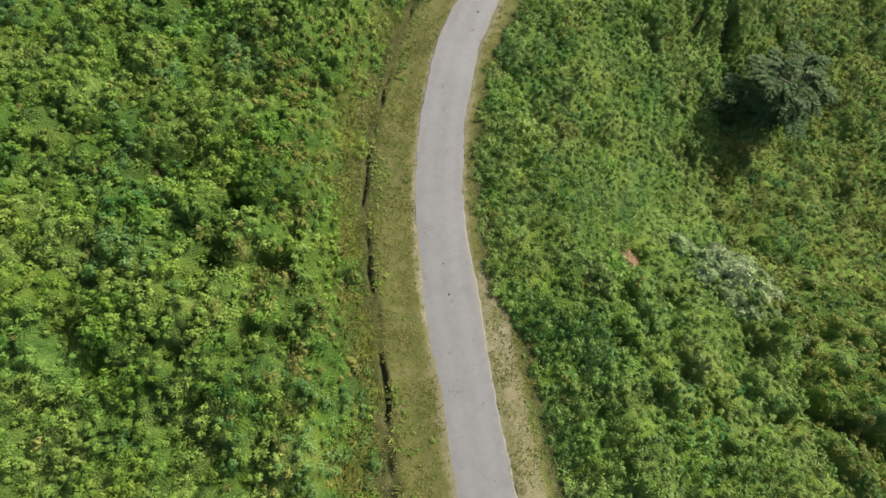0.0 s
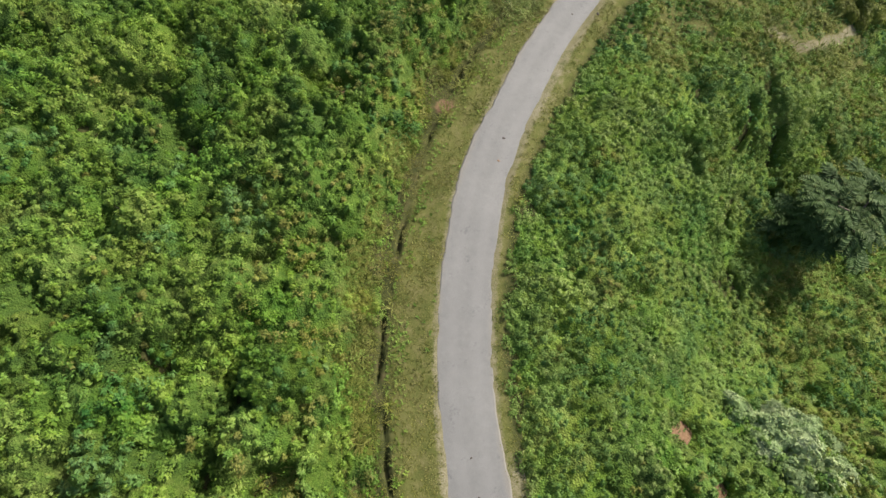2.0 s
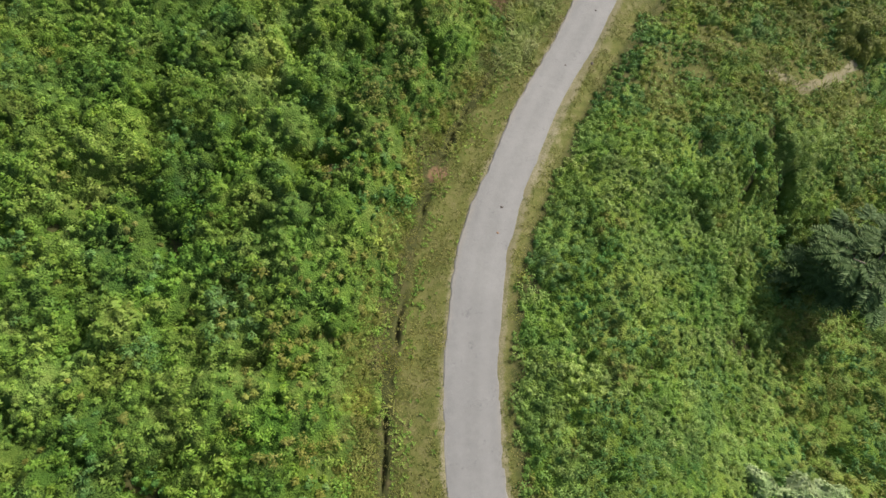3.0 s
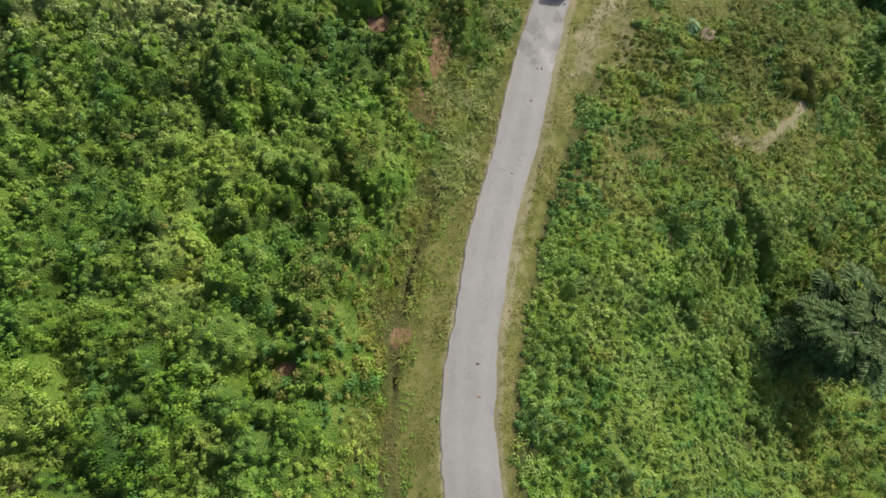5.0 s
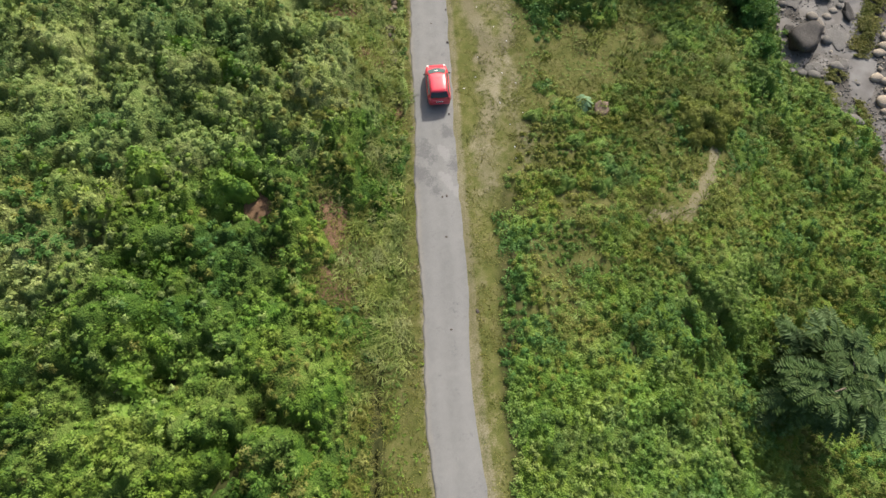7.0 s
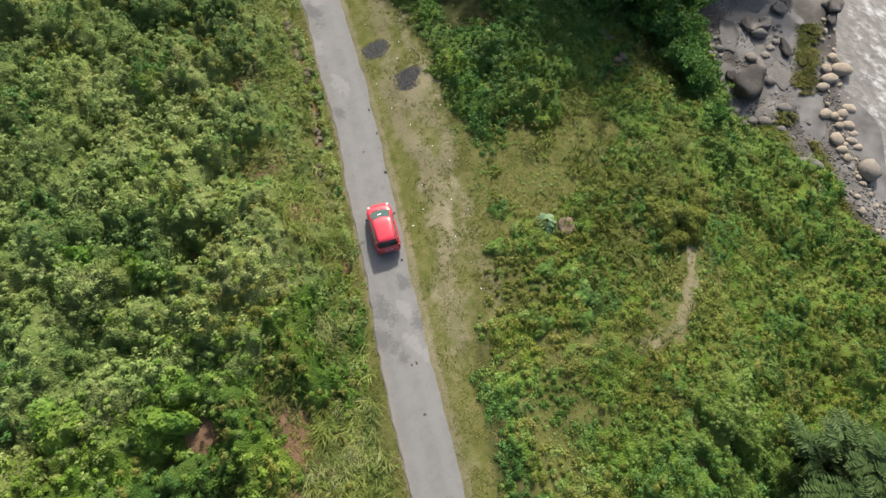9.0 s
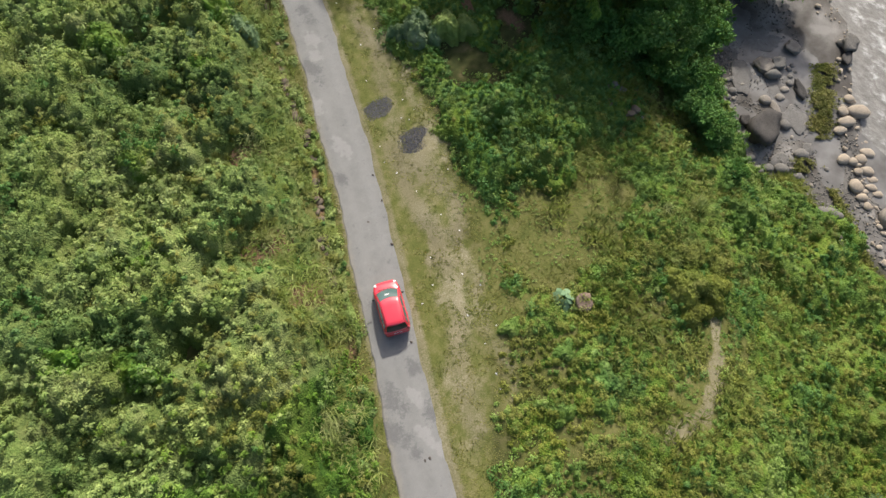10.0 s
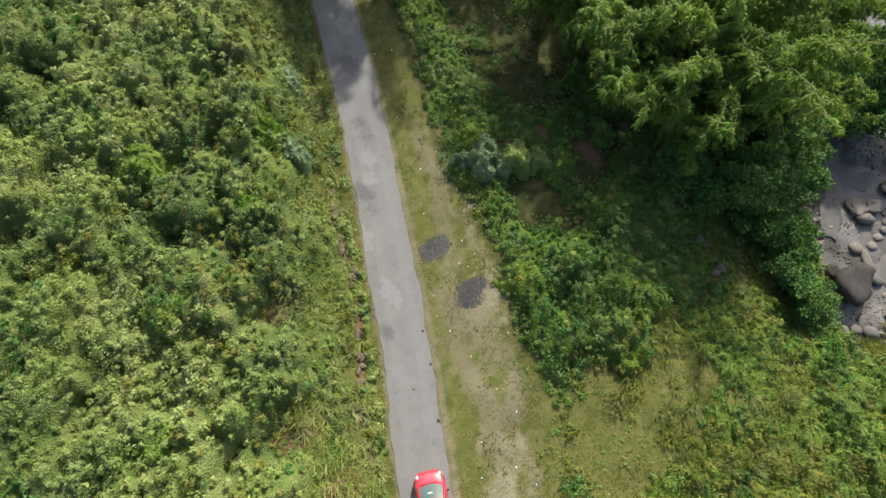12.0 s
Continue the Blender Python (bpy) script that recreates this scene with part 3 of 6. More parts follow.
def clump_leaves(centres, radius, count, size, flat=0.8, slim=0.55, droop=0.0, axis=None):
    """Leaves set round the outer side of rounded clumps."""
    c = np.repeat(centres, count, 0)
    r = np.repeat(radius, count)[:, None]
    n = len(c)
    v = RNG.normal(size=(n, 3))
    v[:, 2] = np.abs(v[:, 2]) * 0.9 - 0.25
    v = unit(v)
    base = c + v * r * np.array((1, 1, flat)) * (0.62 + 0.38 * RNG.rand(n, 1))
    way = unit(v * 0.8 + RNG.normal(size=(n, 3)) * 0.6 + np.array((0, 0, 0.05 - droop)))
    out = np.array((0, 0, 1.0)) if axis is None else np.repeat(axis, count, 0)
    face = unit(v * 0.85 + out * 0.55 + RNG.normal(size=(n, 3)) * 0.28)
    face = unit(face - way * (face * way).sum(1, keepdims=True))
    ln = np.repeat(size, count) * (0.65 + 0.7 * RNG.rand(n))
    return leaf_quads(base, way, face, ln, ln * slim)


def sites(x0, x1, y0, y1, step):
    """Scattered places in a stretch given by the offset from the road and the way along it."""
    gx, gy = np.meshgrid(np.arange(x0, x1, step), np.arange(y0, y1, step))
    n = gx.size
    dx, y = gx.ravel() + RNG.rand(n) * step, gy.ravel() + RNG.rand(n) * step
    return centre(y) + dx, y


def domes(x, y, cell, k):
    """The rounded tops of bushes about one cell apart: 0 between them, up to 1 over the largest."""
    g, hgt, jx = LATTICES[k % 12], LATTICES[(k + 3) % 12], LATTICES[(k + 5) % 12]
    u, v = x / cell + 31.7, y / cell + 11.9
    iu, iv = np.floor(u).astype(int), np.floor(v).astype(int)
    top = np.zeros_like(x)
    for a in (-1, 0, 1):
        for b in (-1, 0, 1):
            p, q = (iu + a) % 128, (iv + b) % 128
            r = 0.5 + 0.36 * g[q, p]
            dist = ((u - iu - a - jx[p, q]) ** 2 + (v - iv - b - g[p, q]) ** 2) / r ** 2
            top = np.maximum(top, (0.45 + 0.55 * hgt[p, q]) * np.sqrt(np.maximum(0, 1 - dist)))
    return top


CLAY_SPOTS = ((13.6, 11.0, 1.1, 0.9), (15.4, 7.8, 0.9, 0.7), (6.1, 52.5, 1.5, 3.8), (-8.1, 32.7, 1.0, 0.7), (14.7, 67.3, 2.3, 1.4),
              (3.6, 49.4, 1.3, 1.7), (2.2, 56.0, 1.2, 1.4), (14.6, 63.6, 1.4, 1.1), (17.6, 73.6, 1.4, 1.0))


def crease(x, y):
    """1 along the two narrow, overgrown clefts that run down to the gully."""
    upper = np.interp(y, (29, 32.5, 36, 38.5), (25.8, 25.4, 24.4, 24.0)) + 0.35 * np.sin(y * 1.7)
    lower = np.interp(y, (18, 20, 22.5, 25.7, 30, 36.5), (22.4, 22.0, 21.2, 20.8, 21.5, 22.6)) + 0.3 * np.sin(y * 1.3 + 1)
    a = (1 - ease((np.abs(x - upper) - 0.25) / 0.4)) * ease((y - 28) / 1.5) * (1 - ease((y - 38.5) / 1.5)) * ease((wave(x, y, 1.9, 6) - 0.28) / 0.2)
    b = (1 - ease((np.abs(x - lower) - 0.15) / 0.4)) * ease((y - 18) / 2) * (1 - ease((y - 35) / 2)) * ease((wave(x, y, 2.2, 3) - 0.3) / 0.2)
    return np.maximum(a, b)


def beside_cleft(x, y):
    """1 where taller bushes lean over the upper cleft."""
    off = x - np.interp(y, (29, 32.5, 36, 38.5), (25.8, 25.4, 24.4, 24.0))
    return ease((off - 0.2) / 0.6) * (1 - ease((off - 3.5) / 3)) * ease((y - 27) / 2) * (1 - ease((y - 40) / 3))


def growth(x, y):
    """Where scrub grows, from 0 to 1, tapering towards the verges, glades, trails and bare soil."""
    d = offset_of(x, y)
    left_edge = np.interp(y, (40, 56), (5.1, 1.95)) + 0.5 * (wave(x, y, 1.3, 7) - 0.5)
    grow_l = ease((-d - left_edge) / 0.4) * (0.25 + 0.75 * ease((-d - left_edge - 0.4) / np.interp(y, (40, 56), (3.0, 3.2))))
    band = ease((-d - 6.2 + 2 * (wave(x, y, 3, 2) - 0.5)) / 2.6) + ease((y - 46) / 8)
    grow_l = grow_l * np.clip(band + 0.22 + 0.6 * ease((wave(x, y, 2.4, 3) - 0.35) / 0.4), 0, 1)
    edge_r = np.interp(y, SHRUBS_FROM_Y, SHRUBS_FROM) + 0.9 * (wave(x, y, 1.7, 6) - 0.5)
    grow_r = ease((d - edge_r) / 0.6) * (0.22 + 0.78 * ease((d - edge_r - 0.4) / 2.6))
    grow_r = grow_r * (1 - ease((d - np.interp(y, SHORE_Y, SHORE) + 1.0 + 1.5 * (wave(x, y, 2.5, 2) - 0.5)) / 0.8))
    trail = (1 - ease((np.abs(y - trail_line(x)) - 0.35) / 0.6)) * (x > 24.5) * (x < 34)
    grow = np.where(d < 0, grow_l, grow_r) * (1 - MEADOW(x, y)) * (1 - trail)
    sparse = ease((-d - 2.9) / 0.6) * (1 - ease((-d - np.interp(y, (26, 40, 54, 64), (4.8, 5.2, 5.2, 4.6)) - 1.6 * wave(x, y, 4, 3)) / 1.2)) * ease((y - 26) / 8)
    grow = grow * (1 - sparse * (0.2 + 0.55 * ease((wave(x, y, 2.0, 6) * 0.6 + wave(x, y, 0.8, 2) * 0.4 - 0.46) / 0.12))) * (1 - rubble_line(x, y))
    grow = grow * (1 - crease(x, y))
    grow = np.maximum(grow, bramble(x, y))
    thin = ease((d - 7) / 3) * (1 - ease((d - 20) / 4)) * ease((y - 66) / 4) * (1 - ease((y - 92) / 6))
    grow = grow * (1 - thin * (0.45 + 0.55 * ease((wave(x, y, 2.6, 4) * 0.6 + wave(x, y, 1.1, 9) * 0.4 - 0.42) / 0.14)))
    for cx, cy, rx, ry in CLAY_SPOTS:
        grow = grow * ease((oval(x, y, cx, cy, rx, ry) - 0.35) / 1.5)
    return grow


def bramble(x, y):
    """1 over the bramble thicket below the road."""
    return 1 - ease((oval(x, y, 33.2, 64.2, 4.8, 6.2) + 0.7 * (wave(x, y, 2.4, 7) - 0.5) - 0.7) / 0.35)


def bush_size(x, y):
    """Bushes are tall above the road, low on the bank below it and tall again towards the river."""
    return np.interp(offset_of(x, y), (-14, -6, 2, 10, 18, 27, 40), (2.7, 2.0, 0.8, 1.0, 1.15, 2.0, 2.2)) * (1 - 0.62 * open_flat(x, y) * (1 - bramble(x, y))) * (1 + 0.9 * bramble(x, y)) * (1 + 1.2 * (offset_of(x, y) > 0) * ease((14 - y) / 8) * ease((offset_of(x, y) - 6) / 4) + 0.7 * beside_cleft(x, y))


def scrub_height(x, y):
    """How high the scrub stands: bushes a few metres wide, their boughs, and the tufts on those."""
    big = wave(x, y, 9, 3)
    tops = 0.85 * domes(x, y, 3.4, 4) + 0.62 * domes(x, y, 1.5, 1)
    tuft = (0.36 + 0.2 * (offset_of(x, y) < 0)) * domes(x, y, 0.74, 6) + 0.22 * domes(x, y, 0.42, 9)
    slope = (offset_of(x, y) > 0) * (1 - ease((y - 36) / 10))
    fold = domes(x + 0.35 * y + 2.4 * wave(x, y, 4.5, 5), 0.42 * y + 1.2 * wave(x, y, 3.5, 9), 2.0, 8)
    tops = tops * (1 - 0.3 * slope) + 0.6 * slope * fold
    return (bush_size(x, y) * (0.3 + 0.7 * big) * tops + tuft * (0.3 + 0.7 * np.clip(tops * 2, 0, 1)) * (1 - 0.4 * open_flat(x, y) * (1 - bramble(x, y)))) * growth(x, y)


def rosettes(p, axis, count, size, slim=0.5, rise=0.34):
    """Sprigs: leaves that spread from each place like the spokes of a wheel, turned to its axis."""
    n = len(p) * count
    base, ax = np.repeat(p, count, 0), np.repeat(axis, count, 0)
    flat = RNG.normal(size=(n, 3))
    flat = unit(flat - ax * (flat * ax).sum(1, keepdims=True))
    way = unit(flat + ax * (rise * (0.2 + 1.2 * RNG.rand(n, 1))))
    face = unit(ax + RNG.normal(size=(n, 3)) * 0.16)
    face = unit(face - way * (face * way).sum(1, keepdims=True))
    ln = np.repeat(size, count) * (0.7 + 0.6 * RNG.rand(n))
    start = base + flat * (0.25 * ln[:, None] * RNG.rand(n, 1)) + ax * (0.08 * RNG.rand(n, 1))
    return leaf_quads(start, way, face, ln, ln * slim)


NEAR_Y, NEAR_LEFT, NEAR_RIGHT = (-9, 10, 25, 35, 45, 60, 70, 80, 90, 104), (-31, -32, -37, -43, -47, -48, -45, -39, -31, -27), (36, 40, 44, 52, 60, 60, 54, 38, 26, 12)


def close_by(x, y):
    """True over the stretch of the valley side along the road, where single sprigs can be told apart."""
    d = x - centre(y)
    return (d > np.interp(y, NEAR_Y, NEAR_LEFT)) & (d < np.interp(y, NEAR_Y, NEAR_RIGHT)) & (y > -9) & (y < 104)


def tufts_of(p, axis, count, radius, size, flat, slim=0.62):
    """Leafy shoots: leaves that drape outwards over a rounded head, each head turned to its axis."""
    n = len(p) * count
    c, ax, r = np.repeat(p, count, 0), np.repeat(axis, count, 0), np.repeat(radius, count)[:, None]
    v = unit(RNG.normal(size=(n, 3)))
    lift = (v * ax).sum(1, keepdims=True)
    v = unit(np.where(lift < -0.1, v - 2 * lift * ax, v) + 0.12 * ax)
    down = unit(v * (v * ax).sum(1, keepdims=True) - ax + 0.3 * RNG.normal(size=(n, 3)))
    way = unit(down + v * (0.05 + 0.5 * RNG.rand(n, 1)))
    face = unit(v + ax * 0.15 + RNG.normal(size=(n, 3)) * 0.1)
    face = unit(face - way * (face * way).sum(1, keepdims=True))
    ln = np.repeat(size, count) * (0.65 + 0.7 * RNG.rand(n))
    up = ax * (v * ax).sum(1, keepdims=True)
    base = c + (v - up * (1 - np.repeat(flat, count)[:, None])) * r * (0.35 + 0.65 * RNG.rand(n, 1)) - way * (0.4 * ln[:, None])
    side = np.cross(way, face) * (0.5 * slim * ln[:, None])
    return np.stack([base - side, base + side, base + way * ln[:, None] - face * (0.1 * ln[:, None])], 1)


def scrub(name, label, x0, x1, y0, y1, step, count, leaf, leaves, shares, core=0.25, near=True):
    """A thicket: a close inner mass of foliage, and leafy shoots that stand out all over it."""
    def top(x, y):
        return land(x, y) + scrub_height(x, y)
    gd, gy = np.meshgrid(np.arange(x0, x1 + core, core), np.arange(y0, y1 + core, core))
    gx = centre(gy) + gd
    h = scrub_height(gx, gy)
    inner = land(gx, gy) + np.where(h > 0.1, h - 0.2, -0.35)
    rows_, cols_ = gx.shape
    idx = np.arange(rows_ * cols_).reshape(rows_, cols_)
    quads = np.stack([idx[:-1, :-1], idx[:-1, 1:], idx[1:, 1:], idx[1:, :-1]], -1)
    live = ((h > 0.1)[:-1, :-1] | (h > 0.1)[1:, 1:] | (h > 0.1)[:-1, 1:] | (h > 0.1)[1:, :-1])
    live &= close_by(gx, gy)[:-1, :-1] == near
    quads = quads[live]
    used, flat = np.unique(quads, return_inverse=True)
    flat = flat.reshape(-1, 4)
    core_v = np.stack([gx, gy, inner], -1).reshape(-1, 3)[used]
    cx, cy = gx[:-1, :-1][live], gy[:-1, :-1][live]
    x, y = sites(x0, x1, y0, y1, step)
    keep = close_by(x, y) == near
    x, y = x[keep], y[keep]
    h = scrub_height(x, y)
    keep = h > 0.1
    x, y, h = x[keep], y[keep], h[keep]
    e = 0.3
    hx, hy = top(x + e, y) - top(x - e, y), top(x, y + e) - top(x, y - e)
    axis = unit(np.stack([-hx, -hy, np.full_like(hx, 3.2 * e)], 1))
    axis = unit(axis + RNG.normal(size=axis.shape) * 0.16)
    axis[:, 2] = np.maximum(axis[:, 2], 0.3)
    radius = step * (0.34 + 0.66 * RNG.rand(len(x)) ** 1.8) * (0.65 + 0.7 * wave(x, y, 2.6, 8)) * np.where(h < 0.4, 1.25, 1.0)
    rise = (1.3 * step * RNG.rand(len(x)) ** 2 - 0.25 * step) * np.clip(h / 0.6, 0.2, 1)
    p = np.stack([x, y, land(x, y) + h + rise - 0.08], 1)
    corners = tufts_of(p, unit(axis), count, radius, leaf * (0.8 + 0.4 * wave(x, y, 4, 8)), np.clip(h / 0.55, 0.25, 1))
    n, m = len(core_v), len(corners)
    verts = np.concatenate([core_v, corners.reshape(-1, 3)])
    flat = np.concatenate([flat[:, :3], flat[:, (0, 2, 3)]])
    faces = np.concatenate([flat, n + np.arange(m * 3).reshape(m, 3)])
    ob = mesh_of(name, verts, faces, leaves[0])
    ob.data.polygons.foreach_set("use_smooth", np.arange(len(faces)) < len(flat))
    for extra in leaves[1:]:
        ob.data.materials.append(extra)
    sort = np.zeros(len(x), dtype=np.int32)
    for share, kind in zip(shares, (3, 4, 2)):
        sort = np.where(RNG.rand(len(x)) < share(x, y), kind, sort)
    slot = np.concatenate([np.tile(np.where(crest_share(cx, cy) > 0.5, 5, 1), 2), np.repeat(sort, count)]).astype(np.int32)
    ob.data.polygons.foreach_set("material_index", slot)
    return tagged(ob, label, "shrubs", kind="stuff")


def withered_share(x, y):
    d = offset_of(x, y)
    withered = ease((wave(x, y, 1.9, 10) * 0.6 + wave(x, y, 0.7, 4) * 0.4 - 0.70) / 0.12) * 0.5
    strip = (1 - ease((-d - 8.5 - 3 * wave(x, y, 3, 8)) / 2.5)) * (1 - 0.3 * ease((y - 44) / 10)) * ease((-d - np.interp(y, (42, 56), (4.0, 2.2))) / 0.6)
    return np.maximum(withered, (0.42 + 0.25 * ease((y - 28) / 8)) * strip * ease((wave(x, y, 1.7, 2) - 0.25) / 0.4))


def blue_share(x, y):
    """Drifts of darker, bluish-green shrubs a few metres wide, and a dense belt of them below the road."""
    d = offset_of(x, y)
    # Past y 57: deeper greens, with the grove's shade put into the leaf colour.
    deep_and_shaded = ease((d - 6) / 3) * (1 - ease((d - 26) / 4)) * ease((y - 57) / 5)
    return np.maximum(0.85 * deep_and_shaded, 0.85 * ease((wave(x, y, 4.2, 7) * 0.6 + wave(x, y, 1.8, 5) * 0.4 - 0.6) / 0.12))


def crest_share(x, y):
    return ease((y + 9 * wave(x, y, 5, 6) - 53) / 20)


def flat_share(x, y):
    """Olive shrubs: in patches on the flat, and on the rough ground past the gully."""
    d = offset_of(x, y)
    rough = 0.75 * ease((d - 21 + 3 * (wave(x, y, 4, 2) - 0.5)) / 2) * (1 - ease((y - 40) / 6))
    return np.maximum(rough, flat_patches(x, y))


def flat_patches(x, y):
    return open_flat(x, y) * ease((wave(x, y, 2.8, 1) * 0.6 + wave(x, y, 1.1, 8) * 0.4 - 0.3) / 0.25) * 0.9


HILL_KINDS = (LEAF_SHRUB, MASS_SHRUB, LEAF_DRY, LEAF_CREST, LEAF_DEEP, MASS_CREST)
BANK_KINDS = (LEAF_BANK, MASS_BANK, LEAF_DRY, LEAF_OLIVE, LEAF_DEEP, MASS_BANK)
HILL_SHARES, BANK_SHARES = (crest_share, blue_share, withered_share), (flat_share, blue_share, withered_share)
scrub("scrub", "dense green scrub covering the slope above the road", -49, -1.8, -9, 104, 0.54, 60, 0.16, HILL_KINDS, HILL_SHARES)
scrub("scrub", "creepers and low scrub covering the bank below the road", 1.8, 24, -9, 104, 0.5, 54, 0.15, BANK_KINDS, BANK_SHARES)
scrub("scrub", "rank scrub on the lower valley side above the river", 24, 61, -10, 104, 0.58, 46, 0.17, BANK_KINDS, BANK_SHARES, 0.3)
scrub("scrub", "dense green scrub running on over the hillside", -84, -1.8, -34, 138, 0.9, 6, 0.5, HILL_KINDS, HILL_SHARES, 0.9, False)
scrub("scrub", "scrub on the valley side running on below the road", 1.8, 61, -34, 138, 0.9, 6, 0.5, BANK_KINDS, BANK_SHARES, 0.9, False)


def blades(x, y, z, count, height, width, lean, material_, name, loose=0.0):
    """Tufts of grass: thin blades that rise from each place and arch outwards."""
    n = len(x) * count
    base = np.stack([np.repeat(x, count), np.repeat(y, count), np.repeat(z, count)], 1)
    a = RNG.rand(n) * 2 * np.pi
    out = np.stack([np.cos(a), np.sin(a), np.zeros(n)], 1)
    h = np.repeat(height, count) * (0.6 + 0.6 * RNG.rand(n))
    tilt = lean * (0.4 + RNG.rand(n))[:, None]
    way = unit(out * tilt + np.array((0, 0, 1.0)))
    base = base + out * (0.25 * h[:, None] * RNG.rand(n, 1)) + RNG.normal(size=(n, 3)) * (loose, loose, 0.0)
    normal = unit(np.array((0, 0, 1.0)) - way * way[:, 2:3] + 1e-3 * RNG.normal(size=(n, 3)))
    return leaf_mesh(name, leaf_quads(base, way, normal, h, np.full(n, width) * (0.7 + 0.6 * RNG.rand(n)), 0.22), material_)


def turf(name, label, x0, x1, y0, y1, step, tall, width, where):
    x, y = sites(x0, x1, y0, y1, step)
    keep = RNG.rand(len(x)) < where(x, y)
    x, y = x[keep], y[keep]
    h = tall * (0.5 + wave(x, y, 1.6, 4)) * (1 + 1.2 * ease((-offset_of(x, y) - 4.8) / 1.5))
    ob = blades(x, y, land(x, y) - 0.01, 8, h, width, 1.6, LEAF_GRASS, name, 0.09)
    return tagged(ob, label, "grass", kind="stuff")


def verge_left(x, y):
    d = offset_of(x, y)
    return ease((-d - 1.58) / 0.3) * (1 - ease((-d - 9) / 3)) * (0.3 + 0.7 * wave(x, y, 1.1, 5))


def verge_right(x, y):
    d = offset_of(x, y)
    bare = ease((y - 46) / 8) * (1 - ease((d - 5) / 1.0)) * 0.5
    far = np.interp(y, SHRUBS_FROM_Y, SHRUBS_FROM) + 0.6
    on = np.maximum(ease((d - 1.6) / 0.3) * (1 - ease((d - far) / 0.8)), MEADOW(x, y))
    return on * (1 - bare) * (0.45 + 0.55 * wave(x, y, 1.3, 6)) * np.maximum(0.6 * (d > 6.5), ease((wave(x, y, 0.9, 3) - 0.1 - 0.2 * (bare > 0.3)) / 0.3))


turf("grass", "short yellow-green grass on the verge at the slope's foot", -12, -1.7, -8, 100, 0.22, 0.12, 0.06, verge_left)
turf("grass", "thin trampled grass on the verge and glades below the road", 1.7, 30, -8, 96, 0.2, 0.1, 0.065, verge_right)


def weeds(name, label, d0, d1, y0, y1, step, leaf, where, material_):
    """Low leafy weeds flat in the grass."""
    x, y = sites(d0, d1, y0, y1, step)
    keep = RNG.rand(len(x)) < where(x, y)
    x, y = x[keep], y[keep]
    up = unit(np.tile(np.array((0, 0, 1.0)), (len(x), 1)) + RNG.normal(size=(len(x), 3)) * 0.25)
    p = np.stack([x, y, land(x, y) + 0.02 + 0.09 * RNG.rand(len(x)) * wave(x, y, 1.1, 7)], 1)
    ob = leaf_mesh(name, rosettes(p, up, 8, leaf * (0.6 + 0.8 * wave(x, y, 0.8, 2))), material_)
    return tagged(ob, label, "weeds", kind="stuff")


def left_weeds(x, y):
    d = offset_of(x, y)
    clear = ease((np.abs(d - drain(y)[0]) - 0.22) / 0.15)
    return clear * (0.1 * ease((-d - 1.75) / 0.35) + 0.9 * ease((-d - 2.9 - 0.6 * wave(x, y, 2.2, 4)) / 0.5)) * (1 - ease((-d - 8.5) / 2)) * ease((wave(x, y, 1.6, 9) * 0.6 + wave(x, y, 0.6, 1) * 0.4 - 0.32 - 0.12 * ease((12 - y) / 6)) / 0.25)


def right_weeds(x, y):
    d = offset_of(x, y)
    thin = ease((y - 40) / 6) * (1 - ease((d - 5.6 - 1.2 * wave(x, y, 2.4, 8)) / 0.8))
    return ease((d - 2.4 - 1.2 * wave(x, y, 2.0, 5)) / 0.6) * (1 - ease((d - 24) / 4)) * ease((wave(x, y, 1.5, 10) * 0.6 + wave(x, y, 0.6, 3) * 0.4 - 0.36) / 0.25) * (1 - thin)


weeds("weeds", "low leafy weeds in the verge at the slope's foot", -11, -1.7, -8, 104, 0.27, 0.115, left_weeds, LEAF_SHRUB)
weeds("weeds", "low leafy weeds in the grass below the road", 1.7, 26, -8, 100, 0.36, 0.105, right_weeds, LEAF_BANK)


def brushland(x, y):
    d = offset_of(x, y)
    here = ease((d - 8) / 5) * (1 - ease((d - np.interp(y, SHORE_Y, SHORE) + 1) / 1.5)) * ease((y - 36) / 5) * (1 - ease((y - 66) / 5))
    return here * ease((wave(x, y, 2.6, 7) * 0.6 + wave(x, y, 1.0, 2) * 0.4 - 0.36) / 0.2)


x, y = sites(14, 44, 34, 70, 0.62)
keep = RNG.rand(len(x)) < brushland(x, y) * 0.8
x, y = x[keep], y[keep]
tagged(blades(x, y, land(x, y) - 0.02, 16, 0.55 + 0.6 * wave(x, y, 3, 5), 0.075, 1.0, LEAF_BRUSH, "brush_grass"), "rank olive brush and tall grass on the lower slope", "grass", kind="stuff")

# reeds and withered grass along the foot of the bank
x, y = sites(-8.5, -2.0, 42, 98, 0.36)
d = offset_of(x, y)
band = ease((-d - 2.3) / 0.6) * (1 - ease((-d - 5.2 - 2 * wave(x, y, 3, 1)) / 1.5)) * ease((wave(x, y, 2.2, 11) * 0.65 + wave(x, y, 0.8, 6) * 0.35 - 0.42) / 0.15)
keep = RNG.rand(len(x)) < band
x, y = x[keep], y[keep]
tagged(blades(x, y, land(x, y) + 0.3 * scrub_height(x, y), 12, 0.6 + 0.55 * wave(x, y, 2, 4), 0.05, 0.9, LEAF_REED, "reeds"), "pale reeds and long grass along the foot of the bank", "grass", kind="stuff")
x, y = sites(-12, -4.6, -8, 62, 0.36)
d = offset_of(x, y)
